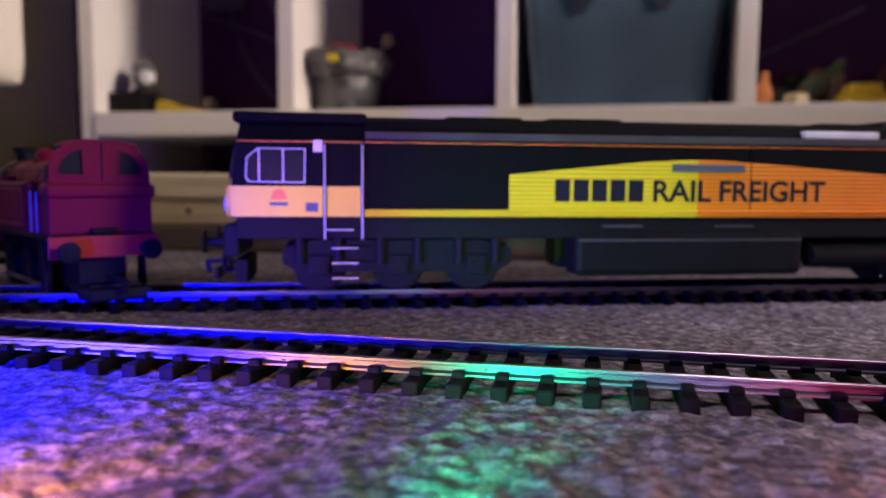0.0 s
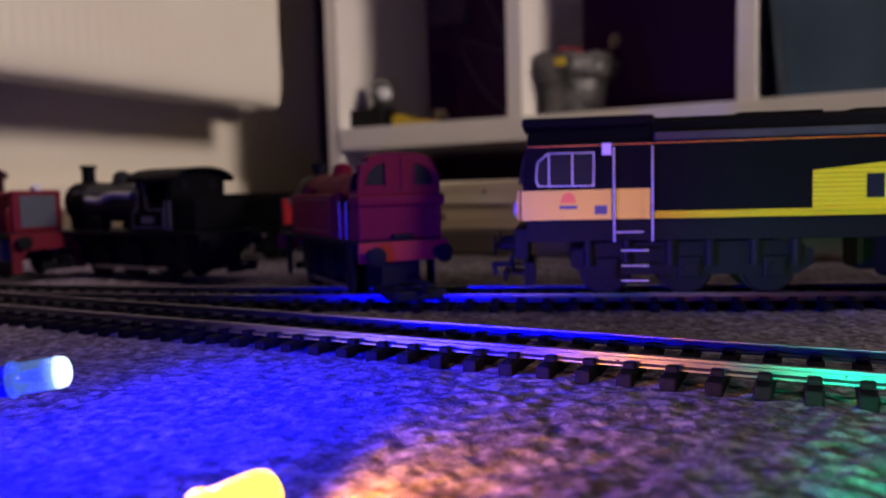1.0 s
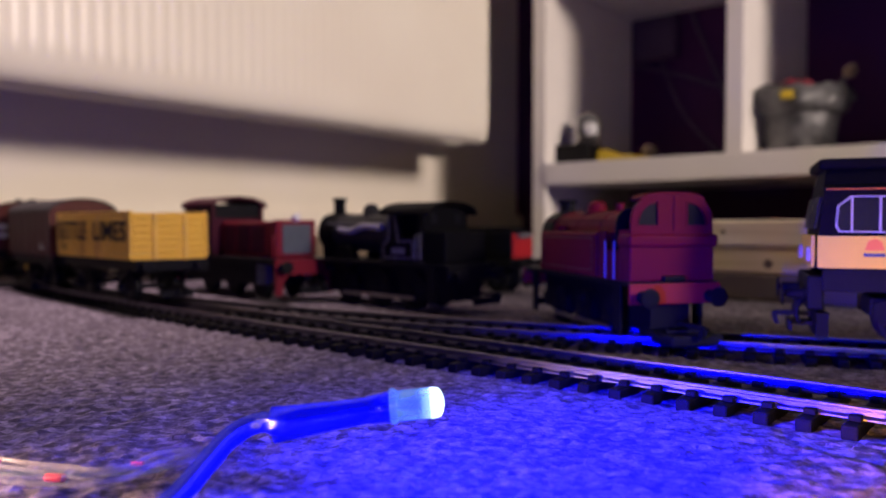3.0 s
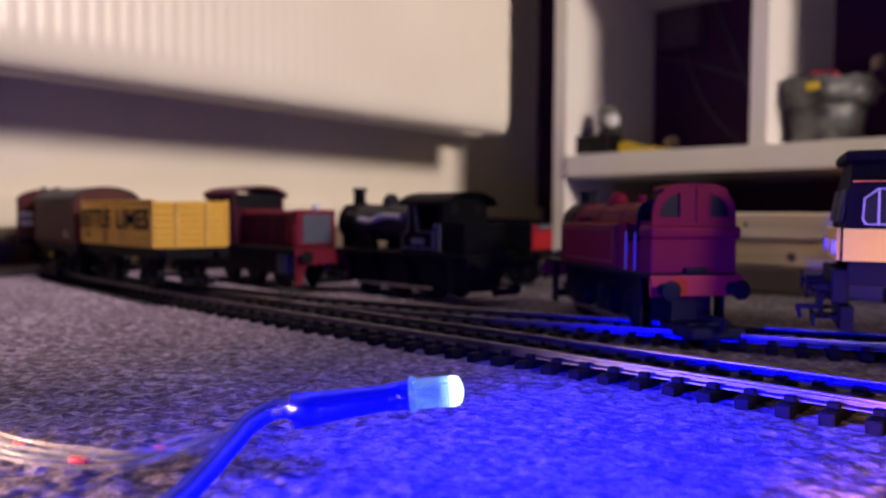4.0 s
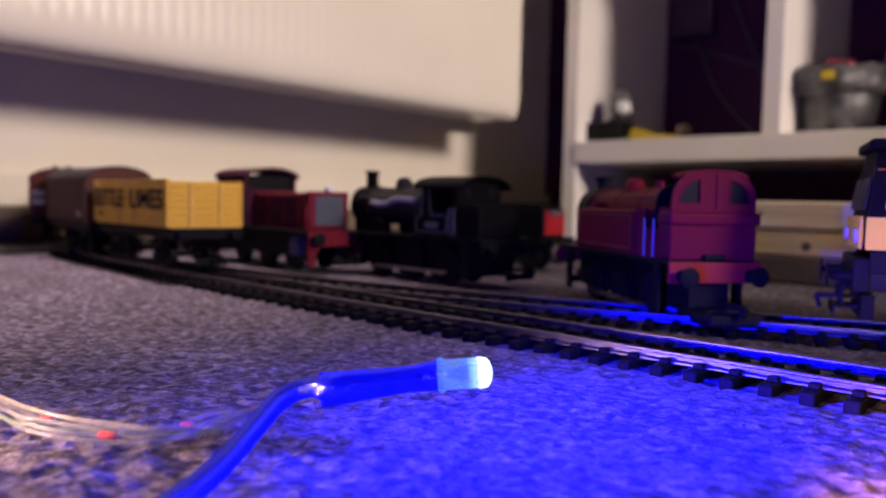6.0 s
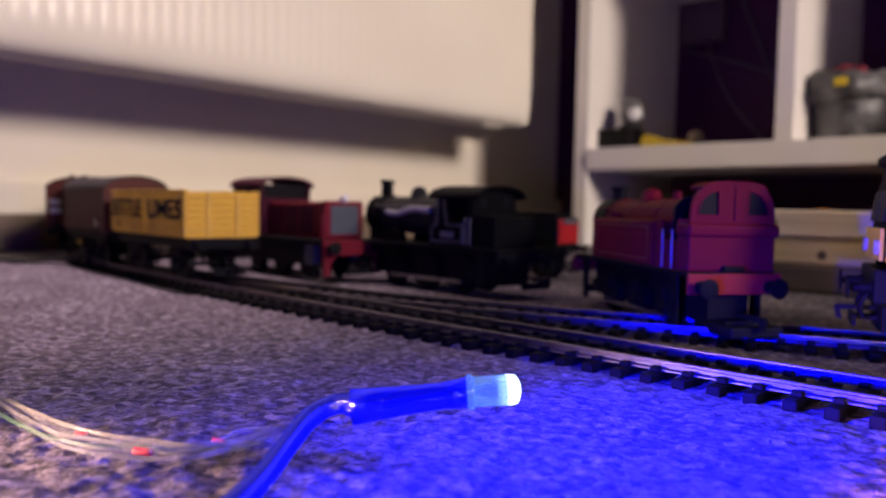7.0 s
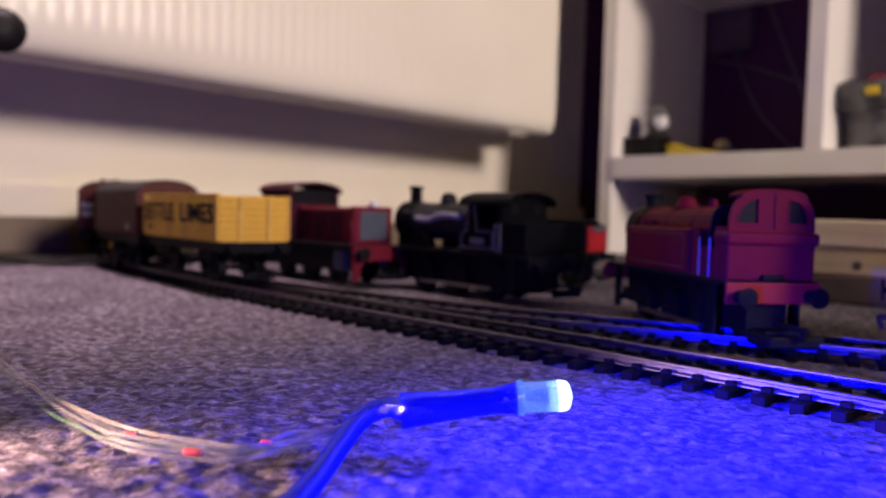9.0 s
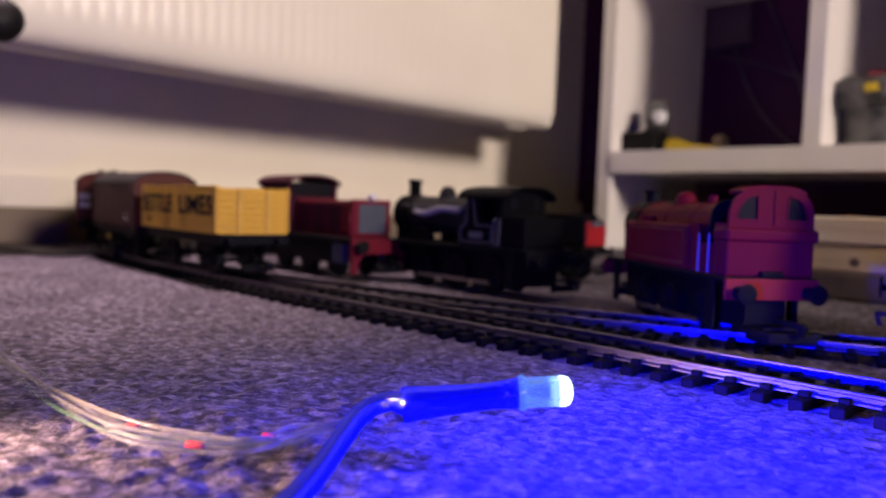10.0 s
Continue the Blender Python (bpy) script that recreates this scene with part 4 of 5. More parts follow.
def freight_diesel():
    ob = thing("diesel_locomotive", Matrix(), "large black diesel locomotive with yellow and orange side panels", "locomotive")
    L, w = 278.0, 17.2
    zb, zc, zr = 25.4, 46.4, 53.2
    prof = [(-w, zb), (w, zb), (w, zc), (w - 2.2, zc + 0.6), (w - 5, zr - 1.4), (w - 8, zr), (-w + 8, zr), (-w + 5, zr - 1.4), (-w + 2.2, zc + 0.6), (-w, zc)]
    part("body", prism(bmesh.new(), "x", prof, 36.2, L), "loco_black", ob)
    # cab: nose leans back, side set in a little
    bm = prism(bmesh.new(), "x", prof, 0.0, 36.0)
    for v in bm.verts:
        if v.co.x < 1 * MM:
            k = max(0.0, (v.co.z / MM - 33.0) / 20.0)
            v.co.x += 3.2 * k * MM
            v.co.y *= 0.94
    part("cab", bm, "loco_black", ob)
    part("roof_overhang", boxed(1.0, 37, -14.2, 14.2, zr - 2.2, zr + 0.6, bevel=0.8), "loco_black", ob)
    for side in (-1, 1):
        y = side * w
        def face(bm, pts, t=0.35):
            return prism(bm, "y", pts, min(y, y + side * t), max(y, y + side * t))
        part("cab_panel", face(bmesh.new(), [(0.6, 25.6), (25, 25.6), (25, 33.8), (0.6, 33.8)]), "yellow_paint", ob, "yellow lower cab side")
        part("door_panel", face(bmesh.new(), [(26.2, 25.6), (35.2, 25.6), (35.2, 33.8), (26.2, 33.8)], 0.2), "yellow_paint", ob)
        part("sill_stripe", face(bmesh.new(), [(36.3, 25.6), (131.9, 25.6), (131.9, 27.4), (36.3, 27.4)]), "yellow_ribbed", ob)
        part("sill_stripe", face(bmesh.new(), [(132, 25.6), (272, 25.6), (272, 27.4), (132, 27.4)]), "orange_ribbed", ob)
        top = [(76.5, 37.4), (95, 39.2), (115, 41.2), (126, 41.9), (131.9, 42.0)]
        part("side_panel", face(bmesh.new(), [(76.5, 27.5), (131.9, 27.5)] + top[::-1]), "yellow_ribbed", ob, "bright yellow ribbed side panel")
        top = [(132, 42.0), (140, 41.9), (160, 40.6), (190, 38.4), (225, 35.4), (255, 32.0), (272, 29.5)]
        part("side_panel", face(bmesh.new(), [(132, 27.5), (272, 27.5)] + top[::-1]), "orange_ribbed", ob, "orange ribbed side panel")
        part("cantrail", boxed(36.5, L, min(y - side * 2.3, y + side * 0.5), max(y - side * 2.3, y + side * 0.5), zc + 0.1, zc + 2.3, bevel=0.3), "roof_grey", ob, "dull grey step along the roof edge")
        part("roof_line", face(bmesh.new(), [(2.5, 45.6), (36, 45.6), (36, 45.85), (2.5, 45.85)], 0.3), "orange_paint", ob, "thin orange line")
        part("roof_line", face(bmesh.new(), [(36.4, 45.7), (L - 1, 45.7), (L - 1, 45.92), (36.4, 45.92)], 0.3), "orange_paint", ob, "thin orange line")
        # cab window with a pale frame
        out = [(5.4, 34.8), (20.4, 34.6), (20.6, 43.9), (8.0, 44.0), (5.0, 41.5), (4.6, 36.2)]
        cx, cz = 12.6, 39.3
        inn = [(cx + (u - cx) * 0.955, cz + (v - cz) * 0.93) for u, v in out]
        win = part("window", face(bmesh.new(), inn, 0.15), "window_dark", ob, "dark cab window")
        bm = bmesh.new()
        for k in range(len(out)):
            q = [out[k], out[(k + 1) % len(out)], inn[(k + 1) % len(out)], inn[k]]
            prism(bm, "y", q, min(y, y + side * 0.6), max(y, y + side * 0.6))
        part("window_frame", bm, "silver_line", win, "pale metal window frame")
        for u in (8.3, 14.6):
            part("glazing_bar", face(bmesh.new(), [(u - 0.22, 34.9), (u + 0.22, 34.9), (u + 0.22, 43.7), (u - 0.22, 43.7)], 0.5), "silver_line", win)
        for u in (25.6, 35.7):
            hr = tube("handrail", [(u, y + side * 1.3, 19.5), (u, y + side * 1.3, 45.0)], 0.27, "handrail_grey", ob, "pale grey handrail")
        part("lamp_plate", face(bmesh.new(), [(22.6, 43), (25, 43), (25, 46.2), (22.6, 46.2)], 0.5), "white_mark", ob)
        part("emblem", face(bmesh.new(), [(11.2, 30.2), (15.6, 30.2), (15.0, 32.4), (13.6, 33.2), (12.0, 32.6)], 0.5), "orange_paint", ob, "small orange emblem")
        part("emblem", face(bmesh.new(), [(11.0, 28.6), (15.8, 28.6), (15.8, 29.5), (11.0, 29.5)], 0.5), "grille_grey", ob)
        part("data_marks", face(bmesh.new(), [(20.5, 27.0), (23.8, 27.0), (23.8, 29.4), (20.5, 29.4)], 0.42), "grille_grey", ob)
        for k in range(4):
            u = 27.4 if k < 3 else 26.0
            z = 8.6 + k * 4.1 + (0.9 if k == 3 else 0)
            st = part("cab_step", boxed(u, u + 7.2, y - 1.4, y + 1.4, z, z + 0.6, bevel=0.12), "underframe_black", ob)
            part("step_edge", boxed(u, u + 7.2, y + side * 1.45 - 0.12, y + side * 1.45 + 0.12, z + 0.1, z + 0.5), "step_cream", st, "pale cream step edge")
        # name boards on the long side
        m = pose(0, (y + side * 0.5) * MM, 0, 90, 0, 0) if side < 0 else pose(0, (y + side * 0.5) * MM, 0, 90, 0, 180)
        def put(x, z):
            return Matrix.Translation((x * MM, 0, z * MM)) @ m
        if side < 0:
            wd = 4.3
            for k in range(5):
                x = 89.6 + k * 5.4
                bm = bmesh.new()
                prism(bm, "y", [(x, 30.0), (x + wd, 30.0), (x + wd, 36.2), (x, 36.2)], y - 0.5, y - 0.36)
                part("name_mark", bm, "letter_ink", ob, "dark block mark of a painted name")
            lettering("lettering", "RAIL", 17.5, 6.2, put(118.5, 30.0), "letter_ink", ob, 0.022)
            lettering("lettering", "FREIGHT", 33.0, 6.2, put(138.6, 30.0), "letter_ink", ob, 0.022)
            part("name_plate", boxed(124, 146, y - 0.9, y - 0.3, 38.6, 40.8, bevel=0.2), "grille_grey", ob, "small dark name plate")
        part("fuel_tank", boxed(96, 166, min(y, y - side * 12), max(y, y - side * 12), 8.5, 21.5, bevel=2.0), "underframe_black", ob)
        # paler strip that paints the highlight along the tank's upper edge
        part("tank_highlight", boxed(97, 165, min(y, y + side * 0.5), max(y, y + side * 0.5), 18.6, 19.3, bevel=0.12), "roof_grey", ob, "dull grey strip painted as the highlight along the tank")
        for u in (104, 138):
            part("sill_bracket", boxed(u, u + 12, min(y - side * 0.9, y - side * 0.2), max(y - side * 0.9, y - side * 0.2), 22.6, 23.3, bevel=0.1), "roof_grey", ob)
        for u0, u1, paint in ((36.4, 131.9, "yellow_ribbed"), (132.0, 272.0, "orange_ribbed")):
            part("sill_bead", boxed(u0, u1, min(y + side * 0.36, y + side * 1.1), max(y + side * 0.36, y + side * 1.1), 26.7, 27.6, bevel=0.2), paint, ob, "raised bead along the sill")
        part("underframe", boxed(2, L - 2, min(y - side, y - side * 3), max(y - side, y - side * 3), 19.5, 25.4, bevel=0.3), "underframe_black", ob)
        part("air_tank", cyl(bmesh.new(), (170, side * 13, 14), (196, side * 13, 14), 3.6), "underframe_black", ob)
        part("seam", face(bmesh.new(), [(148.0, 27.6), (148.3, 27.6), (148.3, 46), (148.0, 46)], 0.42), "loco_black", ob)
    # nose
    part("nose_panel", boxed(-0.7, 0.3, -15.6, 15.6, 25.6, 34.0, bevel=0.3), "yellow_paint", ob, "yellow cab nose panel")
    for y0, y1 in ((-14, -1.2), (1.2, 14)):
        bm = boxed(-0.6, 0.4, y0, y1, 35.6, 44, bevel=0.3)
        for v in bm.verts:
            v.co.x += 3.2 * max(0.0, (v.co.z / MM - 33.0) / 20.0) * MM
        part("windscreen", bm, "window_dark", ob, "dark windscreen")
    for y in (-12, 12):
        part("lamp_cluster", cyl(bmesh.new(), (-1.6, y, 29), (0, y, 29), 2.0), "handrail_grey", ob, "pale lamp cluster")
    part("buffer_beam", boxed(-1.5, 2.5, -15.5, 15.5, 14.5, 23.5, bevel=0.6), "underframe_black", ob)
    part("snow_plough", prism(bmesh.new(), "x", [(-13, 13.5), (13, 13.5), (12, 7), (-12, 7)], 1, 4), "underframe_black", ob)
    buffers(ob, -1.5, -1, 18.4, reach=6.0, head=3.2)
    hook_coupling(ob, 3, -1, 8.0, "underframe_black", 0.75)
    for y in (-6, -3.5, 3.5, 6):
        tube("air_hose", [(-1.5, y, 17), (-3.2, y, 13), (-2.4, y, 9.5)], 0.5, "underframe_black", ob)
    part("roof_fan_box", boxed(196, 250, -9, 9, zr, zr + 1.6, bevel=0.4), "roof_grey", ob)
    for x in (60, 90, 175):
        part("roof_hatch", boxed(x, x + 22, -8, 8, zr, zr + 0.7, bevel=0.2), "loco_black", ob)
    part("roof_vent", boxed(166, 190, -15.2, -11, zr - 4.6, zr - 2.2, bevel=0.4), "white_mark", ob, "pale roof-edge vent")
    bogie(ob, (24, 46, 68))
    bogie(ob, (206, 228, 250))
    ob.matrix_world = pose(-0.0957, 0.2045, 0, 0, 0, 19)
    return ob


freight_diesel()


# ---- tank locomotives ----
def steam_frames(ob, length, z0, wheels, r, body="underframe_black", beam="bright_red", spokes=10, half=14.6):
    """Running plate, frames, buffer beams, wheels and rods; x runs forward from the rear beam."""
    part("running_plate", boxed(0, length, -15, 15, 19.4, 20.8, bevel=0.25), body, ob)
    part("frames", boxed(2, length - 2, -6.6, 6.6, z0 + 4, 19.4), "underframe_black", ob)
    for x, sgn in ((0, -1), (length, 1)):
        part("buffer_beam", boxed(min(x, x + sgn * 1.3), max(x, x + sgn * 1.3), -half, half, 14.2, 20.4, bevel=0.25), beam, ob, "bright red buffer beam")
        buffers(ob, x + sgn * 1.3, sgn, 16.4, reach=5.2, head=3.0)
        hook_coupling(ob, x, sgn, z0 + 3.5, "underframe_black")
        for side in (-1, 1):
            part("footstep", boxed(x - sgn * 9 - 2.5, x - sgn * 9 + 2.5, side * 14 - 0.4, side * 14 + 0.4, z0 + 3, 19.4, bevel=0.2), "underframe_black", ob)
    for x in wheels:
        wheel_pair(ob, x, z0 + r, r, spokes=spokes)
    for side in (-1, 1):
        bm = bmesh.new()
        y = side * 10.9
        prism(bm, "y", [(wheels[0] - 1.5, z0 + r - 4), (wheels[-1] + 1.5, z0 + r - 4), (wheels[-1] + 1.5, z0 + r - 2.6), (wheels[0] - 1.5, z0 + r - 2.6)], y - 0.4, y + 0.4)
        part("coupling_rod", bm, "wheel_steel", ob)


def arched(w, z0, z1, k=12, rise=0.35):
    zs = z1 - (z1 - z0) * rise
    return [(-w, z0), (w, z0), (w, zs)] + [(w * math.cos(t), zs + (z1 - zs) * math.sin(t)) for t in [math.pi * j / k for j in range(1, k)]] + [(-w, zs)]


def hump(w, z0, z1, k=16, power=0.62):
    """The outline of an arched cab end, from its foot at z0 to its crown at z1: steep at the foot, flat on top."""
    return [(w * math.copysign(abs(math.cos(t)) ** power, math.cos(t)), z0 + (z1 - z0) * math.sin(t) ** power) for t in [math.pi * j / k for j in range(k + 1)]]


def pierced(parent, name, mat, outline, holes, x0, x1):
    """An upright sheet across the engine, with openings right through it; local x is its thickness."""
    bm = bmesh.new()
    loops = [outline] + holes
    edges = []
    for loop in loops:
        vs = [bm.verts.new(Vector((x0, u, v)) * MM) for u, v in loop]
        edges += [bm.edges.new((vs[k], vs[(k + 1) % len(vs)])) for k in range(len(vs))]
    bmesh.ops.triangle_fill(bm, use_beauty=True, use_dissolve=False, edges=edges)
    fs = list(bm.faces)
    ex = bmesh.ops.extrude_face_region(bm, geom=fs)
    for v in ex["geom"]:
        if isinstance(v, bmesh.types.BMVert):
            v.co.x = x1 * MM
    bmesh.ops.recalc_face_normals(bm, faces=bm.faces)
    return part(name, bm, mat, parent)


def tank_loco():
    ob = thing("tank_locomotive", Matrix(), "dark red toy tank locomotive with a rounded cab, standing on carpet", "locomotive")
    z0, L = 1.2, 86.0
    steam_frames(ob, L, z0, (22, 43, 64), 6.8, half=15.3)
    # bunker under a rolled rim, with the cab's arched back rising flush from it
    part("bunker", boxed(0.8, 7.6, -14.4, 14.4, 20.8, 34.2, bevel=0.7), "maroon_body", ob)
    rim = bmesh.new()
    box(rim, -0.4, 7.8, -15.2, 15.2, 31.2, 35.2, bevel=1.1, seg=3)
    part("bunker_rim", rim, "maroon_body", ob)
    for x, nm, foot in ((1.0, "cab_back", 35.0), (16.6, "cab_front", 20.8)):
        edge = hump(14.0, 35.0, 47.2)
        if foot < 30:
            edge = hump(10.4, 36.0, 43.8) + [(-10.4, foot), (10.4, foot)]
        holes = []
        for s2 in (-1, 1):
            holes.append([(s2 * k, z) for k, z in ((5.0, 37.9), (11.4, 37.9), (11.5, 39.3), (10.2, 42.0), (8.2, 43.9), (5.2, 44.9))] if foot > 30 else [(s2 * k, z) for k, z in ((3.4, 37.4), (6.8, 37.4), (7.6, 38.6), (7.0, 40.4), (5.4, 41.4), (3.6, 41.6))])
        o = pierced(ob, nm, "maroon_body" if foot > 30 else "underframe_black", edge, holes, x, x + 1.1)
        for hole in holes:
            c = (sum(u for u, v in hole) / 6, sum(v for u, v in hole) / 6)
            rimmed = [(c[0] + (u - c[0]) * 1.14, c[1] + (v - c[1]) * 1.14) for u, v in hole]
            bm = bmesh.new()
            for k in range(6):
                prism(bm, "x", [rimmed[k], rimmed[(k + 1) % 6], hole[(k + 1) % 6], hole[k]], x - 0.25, x)
            part("window_rim", bm, "maroon_body" if foot > 30 else "underframe_black", o)
            part("window", prism(bmesh.new(), "x", hole, x + 0.45, x + 0.65), "window_dark", o, "dark cab window")
    part("lamp_bracket", boxed(0.55, 1.0, -1.9, -0.2, 36.2, 46.6, bevel=0.15), "maroon_body", ob)
    top = [q for q in hump(14.4, 35.0, 47.9, k=32) if q[1] > 45.8]
    part("cab_roof", prism(bmesh.new(), "x", top + [(u * 0.95, v - 0.8) for u, v in reversed(top)], 0.6, 7.5), "maroon_body", ob)
    part("cab_floor", boxed(8, 16.5, -13, 13, 20.8, 22, bevel=0.2), "underframe_black", ob)
    part("backhead", boxed(15.4, 16.5, -8, 8, 22, 36, bevel=0.3), "underframe_black", ob)
    for side in (-1, 1):
        y = side * 13.6
        bm = bmesh.new()
        box(bm, 1.2, 8.2, y - 0.5, y + 0.5, 20.8, 36.5)
        box(bm, 8.2, 17.4, y - 0.5, y + 0.5, 20.8, 29.5)
        box(bm, 17.4, 21.8, y - 0.5, y + 0.5, 20.8, 36.0)
        part("cab_side", bm, "maroon_body", ob)
        part("doorway_beading", boxed(7.6, 17.0, y + side * 0.5 - 0.25, y + side * 0.5 + 0.25, 29.3, 30.1, bevel=0.15), "maroon_body", ob)
        for x in (9.6, 15.4):
            tube("handrail", [(x, side * 15.0, 21.2), (x, side * 15.0, 33.0)], 0.3, "handrail_grey", ob, "bright thin handrail")
        tank = part("side_tank", boxed(21.9, 70, side * 10.6 - 4.4, side * 10.6 + 4.4, 20.8, 35.6, bevel=1.0, seg=3), "maroon_body", ob)
        frame_bm = bmesh.new()
        for x0, x1, za, zb in ((25, 66, 33.4, 33.8), (25, 66, 22.8, 23.2), (25, 25.4, 23.2, 33.4), (65.6, 66, 23.2, 33.4)):
            box(frame_bm, x0, x1, side * 15.0 - 0.1, side * 15.0 + 0.12, za, zb)
        part("lining", frame_bm, "toy_rust", tank, "thin raised lining")
        part("tank_filler", cyl(bmesh.new(), (60, side * 10, 35.4), (60, side * 10, 37.6), 2.3, seg=16), "maroon_body", tank)
        tube("handrail", [(24, side * 8.2, 39.6), (80, side * 8.2, 39.6)], 0.28, "maroon_body", ob)
    part("boiler", cyl(bmesh.new(), (21.8, 0, 34.4), (73, 0, 34.4), 8.4, seg=32), "maroon_body", ob)
    for x in (34, 52, 70):
        part("boiler_band", lathe(bmesh.new(), [(-0.5, 8.45), (-0.4, 8.7), (0.4, 8.7), (0.5, 8.45)], (x, 0, 34.4), (1, 0, 0), 32), "maroon_body", ob)
    part("smokebox", cyl(bmesh.new(), (73.2, 0, 34.2), (83, 0, 34.2), 9.2, seg=32), "underframe_black", ob, "black smokebox")
    part("smokebox_door", lathe(bmesh.new(), [(0, 8.2), (1.2, 7.4), (1.8, 3), (2.6, 0.8)], (83, 0, 34.2), (1, 0, 0), 24), "underframe_black", ob)
    part("saddle", boxed(74, 82, -7, 7, 20.8, 30), "underframe_black", ob)
    part("chimney", lathe(bmesh.new(), [(0, 4.2), (1, 3.1), (4.4, 2.9), (4.8, 3.7), (5.8, 3.7), (6.0, 2.4)], (78, 0, 42.0), (0, 0, 1), 18), "underframe_black", ob)
    part("dome", lathe(bmesh.new(), [(0, 4.6), (0.7, 3.8), (2.6, 3.6), (4.0, 2.8), (4.8, 1.0)], (52, 0, 42.0), (0, 0, 1), 18), "maroon_body", ob, smooth=True)
    part("safety_valve", cyl(bmesh.new(), (34, 0, 42), (34, 0, 45.4), 1.5), "maroon_body", ob)
    part("rear_lamp", boxed(-0.8, 1.2, -3.6, 3.6, 20.9, 22.6, bevel=0.4), "underframe_black", ob)
    # drawbar frame of the rear coupling, reaching out low behind the beam
    part("drawbar", boxed(-13, 6, -8.5, 8.5, 3.0, 6.4, bevel=0.8), "underframe_black", ob)
    ob.matrix_world = pose(-0.1280, 0.1890, 0, 0, 0, 145) @ Matrix.Diagonal((0.965, 0.965, 0.965, 1))
    return ob


tank_loco()


def black_loco():
    ob = thing("steam_locomotive", Matrix(), "black toy steam locomotive with pale lining, standing on carpet", "locomotive")
    z0, L = 1.2, 96.0
    steam_frames(ob, L, z0, (24, 46, 68), 7.6, beam="underframe_black")
    part("bunker", boxed(2, 16, -13, 13, 20.8, 34.0, bevel=0.9), "loco_black", ob)
    for side in (-1, 1):
        y = side * 13.2
        bm = bmesh.new()
        prism(bm, "y", [(14, 20.8), (40, 20.8), (40, 29.5), (36.5, 30.8), (35.5, 42.5), (30, 43.5), (27, 31.5), (18, 31.5), (16, 43.5), (14, 43.5)], y - 0.5, y + 0.5)
        part("cab_side", bm, "loco_black", ob)
        yl = y + side * 0.62
        bm = bmesh.new()
        ln = [(20, 22.5), (38.5, 22.5), (38.5, 28.6), (35.2, 29.8), (34.6, 41.3), (31.4, 41.6), (29.2, 29.6), (20, 29.6)]
        for k in range(len(ln)):
            p, q = Vector(ln[k]), Vector(ln[(k + 1) % len(ln)])
            n = Vector((-(q - p).y, (q - p).x)).normalized() * 0.28
            prism(bm, "y", [tuple(p - n), tuple(q - n), tuple(q + n), tuple(p + n)], yl - 0.1, yl + 0.1)
        part("lining", bm, "lining_grey", ob, "thin pale lining")
        part("number_plate", boxed(25, 33, yl - 0.1, yl + 0.1, 24.2, 26.8), "lining_grey", ob, "plain pale plate")
        for x in (15.2, 18.0):
            tube("handrail", [(x, side * 14.3, 21.5), (x, side * 14.3, 33)], 0.3, "lining_grey", ob)
        part("splasher", cyl(bmesh.new(), (68, side * 8, 20.4), (68, side * 12.5, 20.4), 7.0, seg=20), "loco_black", ob)
        tube("boiler_pipe", [(44, side * 9.5, 35.5), (56, side * 9.8, 36.0), (66, side * 9.6, 33.8), (74, side * 9.4, 34.5)], 1.4, "pale_pipe", ob, "pale pipework along the boiler")
        tube("handrail", [(40, side * 9.0, 37.2), (84, side * 9.0, 37.2)], 0.3, "lining_grey", ob)
    for x in (14, 35.5):
        bm = prism(bmesh.new(), "x", arched(12.8, 20.8 if x > 20 else 34, 44.6, rise=0.25), x, x + 0.9)
        o = part("cab_sheet", bm, "loco_black", ob)
        for s2 in (-1, 1):
            part("round_window", cyl(bmesh.new(), (x - 0.3, s2 * 7.2, 39.4), (x + 1.2, s2 * 7.2, 39.4), 2.2, seg=18), "window_dark", o)
    top = arched(15.2, 41.0, 46.6, rise=0.9)[2:]
    part("cab_roof", prism(bmesh.new(), "x", top + [(u * 0.96, v - 0.8) for u, v in reversed(top)], 9.5, 39.5), "loco_black", ob)
    part("boiler", cyl(bmesh.new(), (36, 0, 33.0), (80, 0, 33.0), 8.8, seg=28), "boiler_grey", ob)
    part("smokebox", cyl(bmesh.new(), (80, 0, 33.0), (91, 0, 33.0), 9.3, seg=28), "loco_black", ob)
    part("smokebox_door", lathe(bmesh.new(), [(0, 8.4), (1.2, 7.4), (2, 3), (2.8, 0.8)], (91, 0, 33), (1, 0, 0), 24), "loco_black", ob)
    part("saddle", boxed(81, 90, -7, 7, 20.8, 30), "loco_black", ob)
    part("chimney", lathe(bmesh.new(), [(0, 4.4), (1, 3.0), (7, 2.8), (7.4, 3.6), (8.6, 3.6), (8.8, 2.2)], (85.5, 0, 41), (0, 0, 1), 18), "loco_black", ob)
    part("dome", lathe(bmesh.new(), [(0, 5.2), (0.8, 4.2), (3, 4.0), (5, 3), (6, 1.2)], (62, 0, 40.6), (0, 0, 1), 18), "boiler_grey", ob, smooth=True)
    part("safety_valve", cyl(bmesh.new(), (46, 0, 41), (46, 0, 45), 1.8), "lining_grey", ob)
    ob.matrix_world = pose(-0.2290, 0.2210, 0, 0, 0, 177)
    return ob


black_loco()


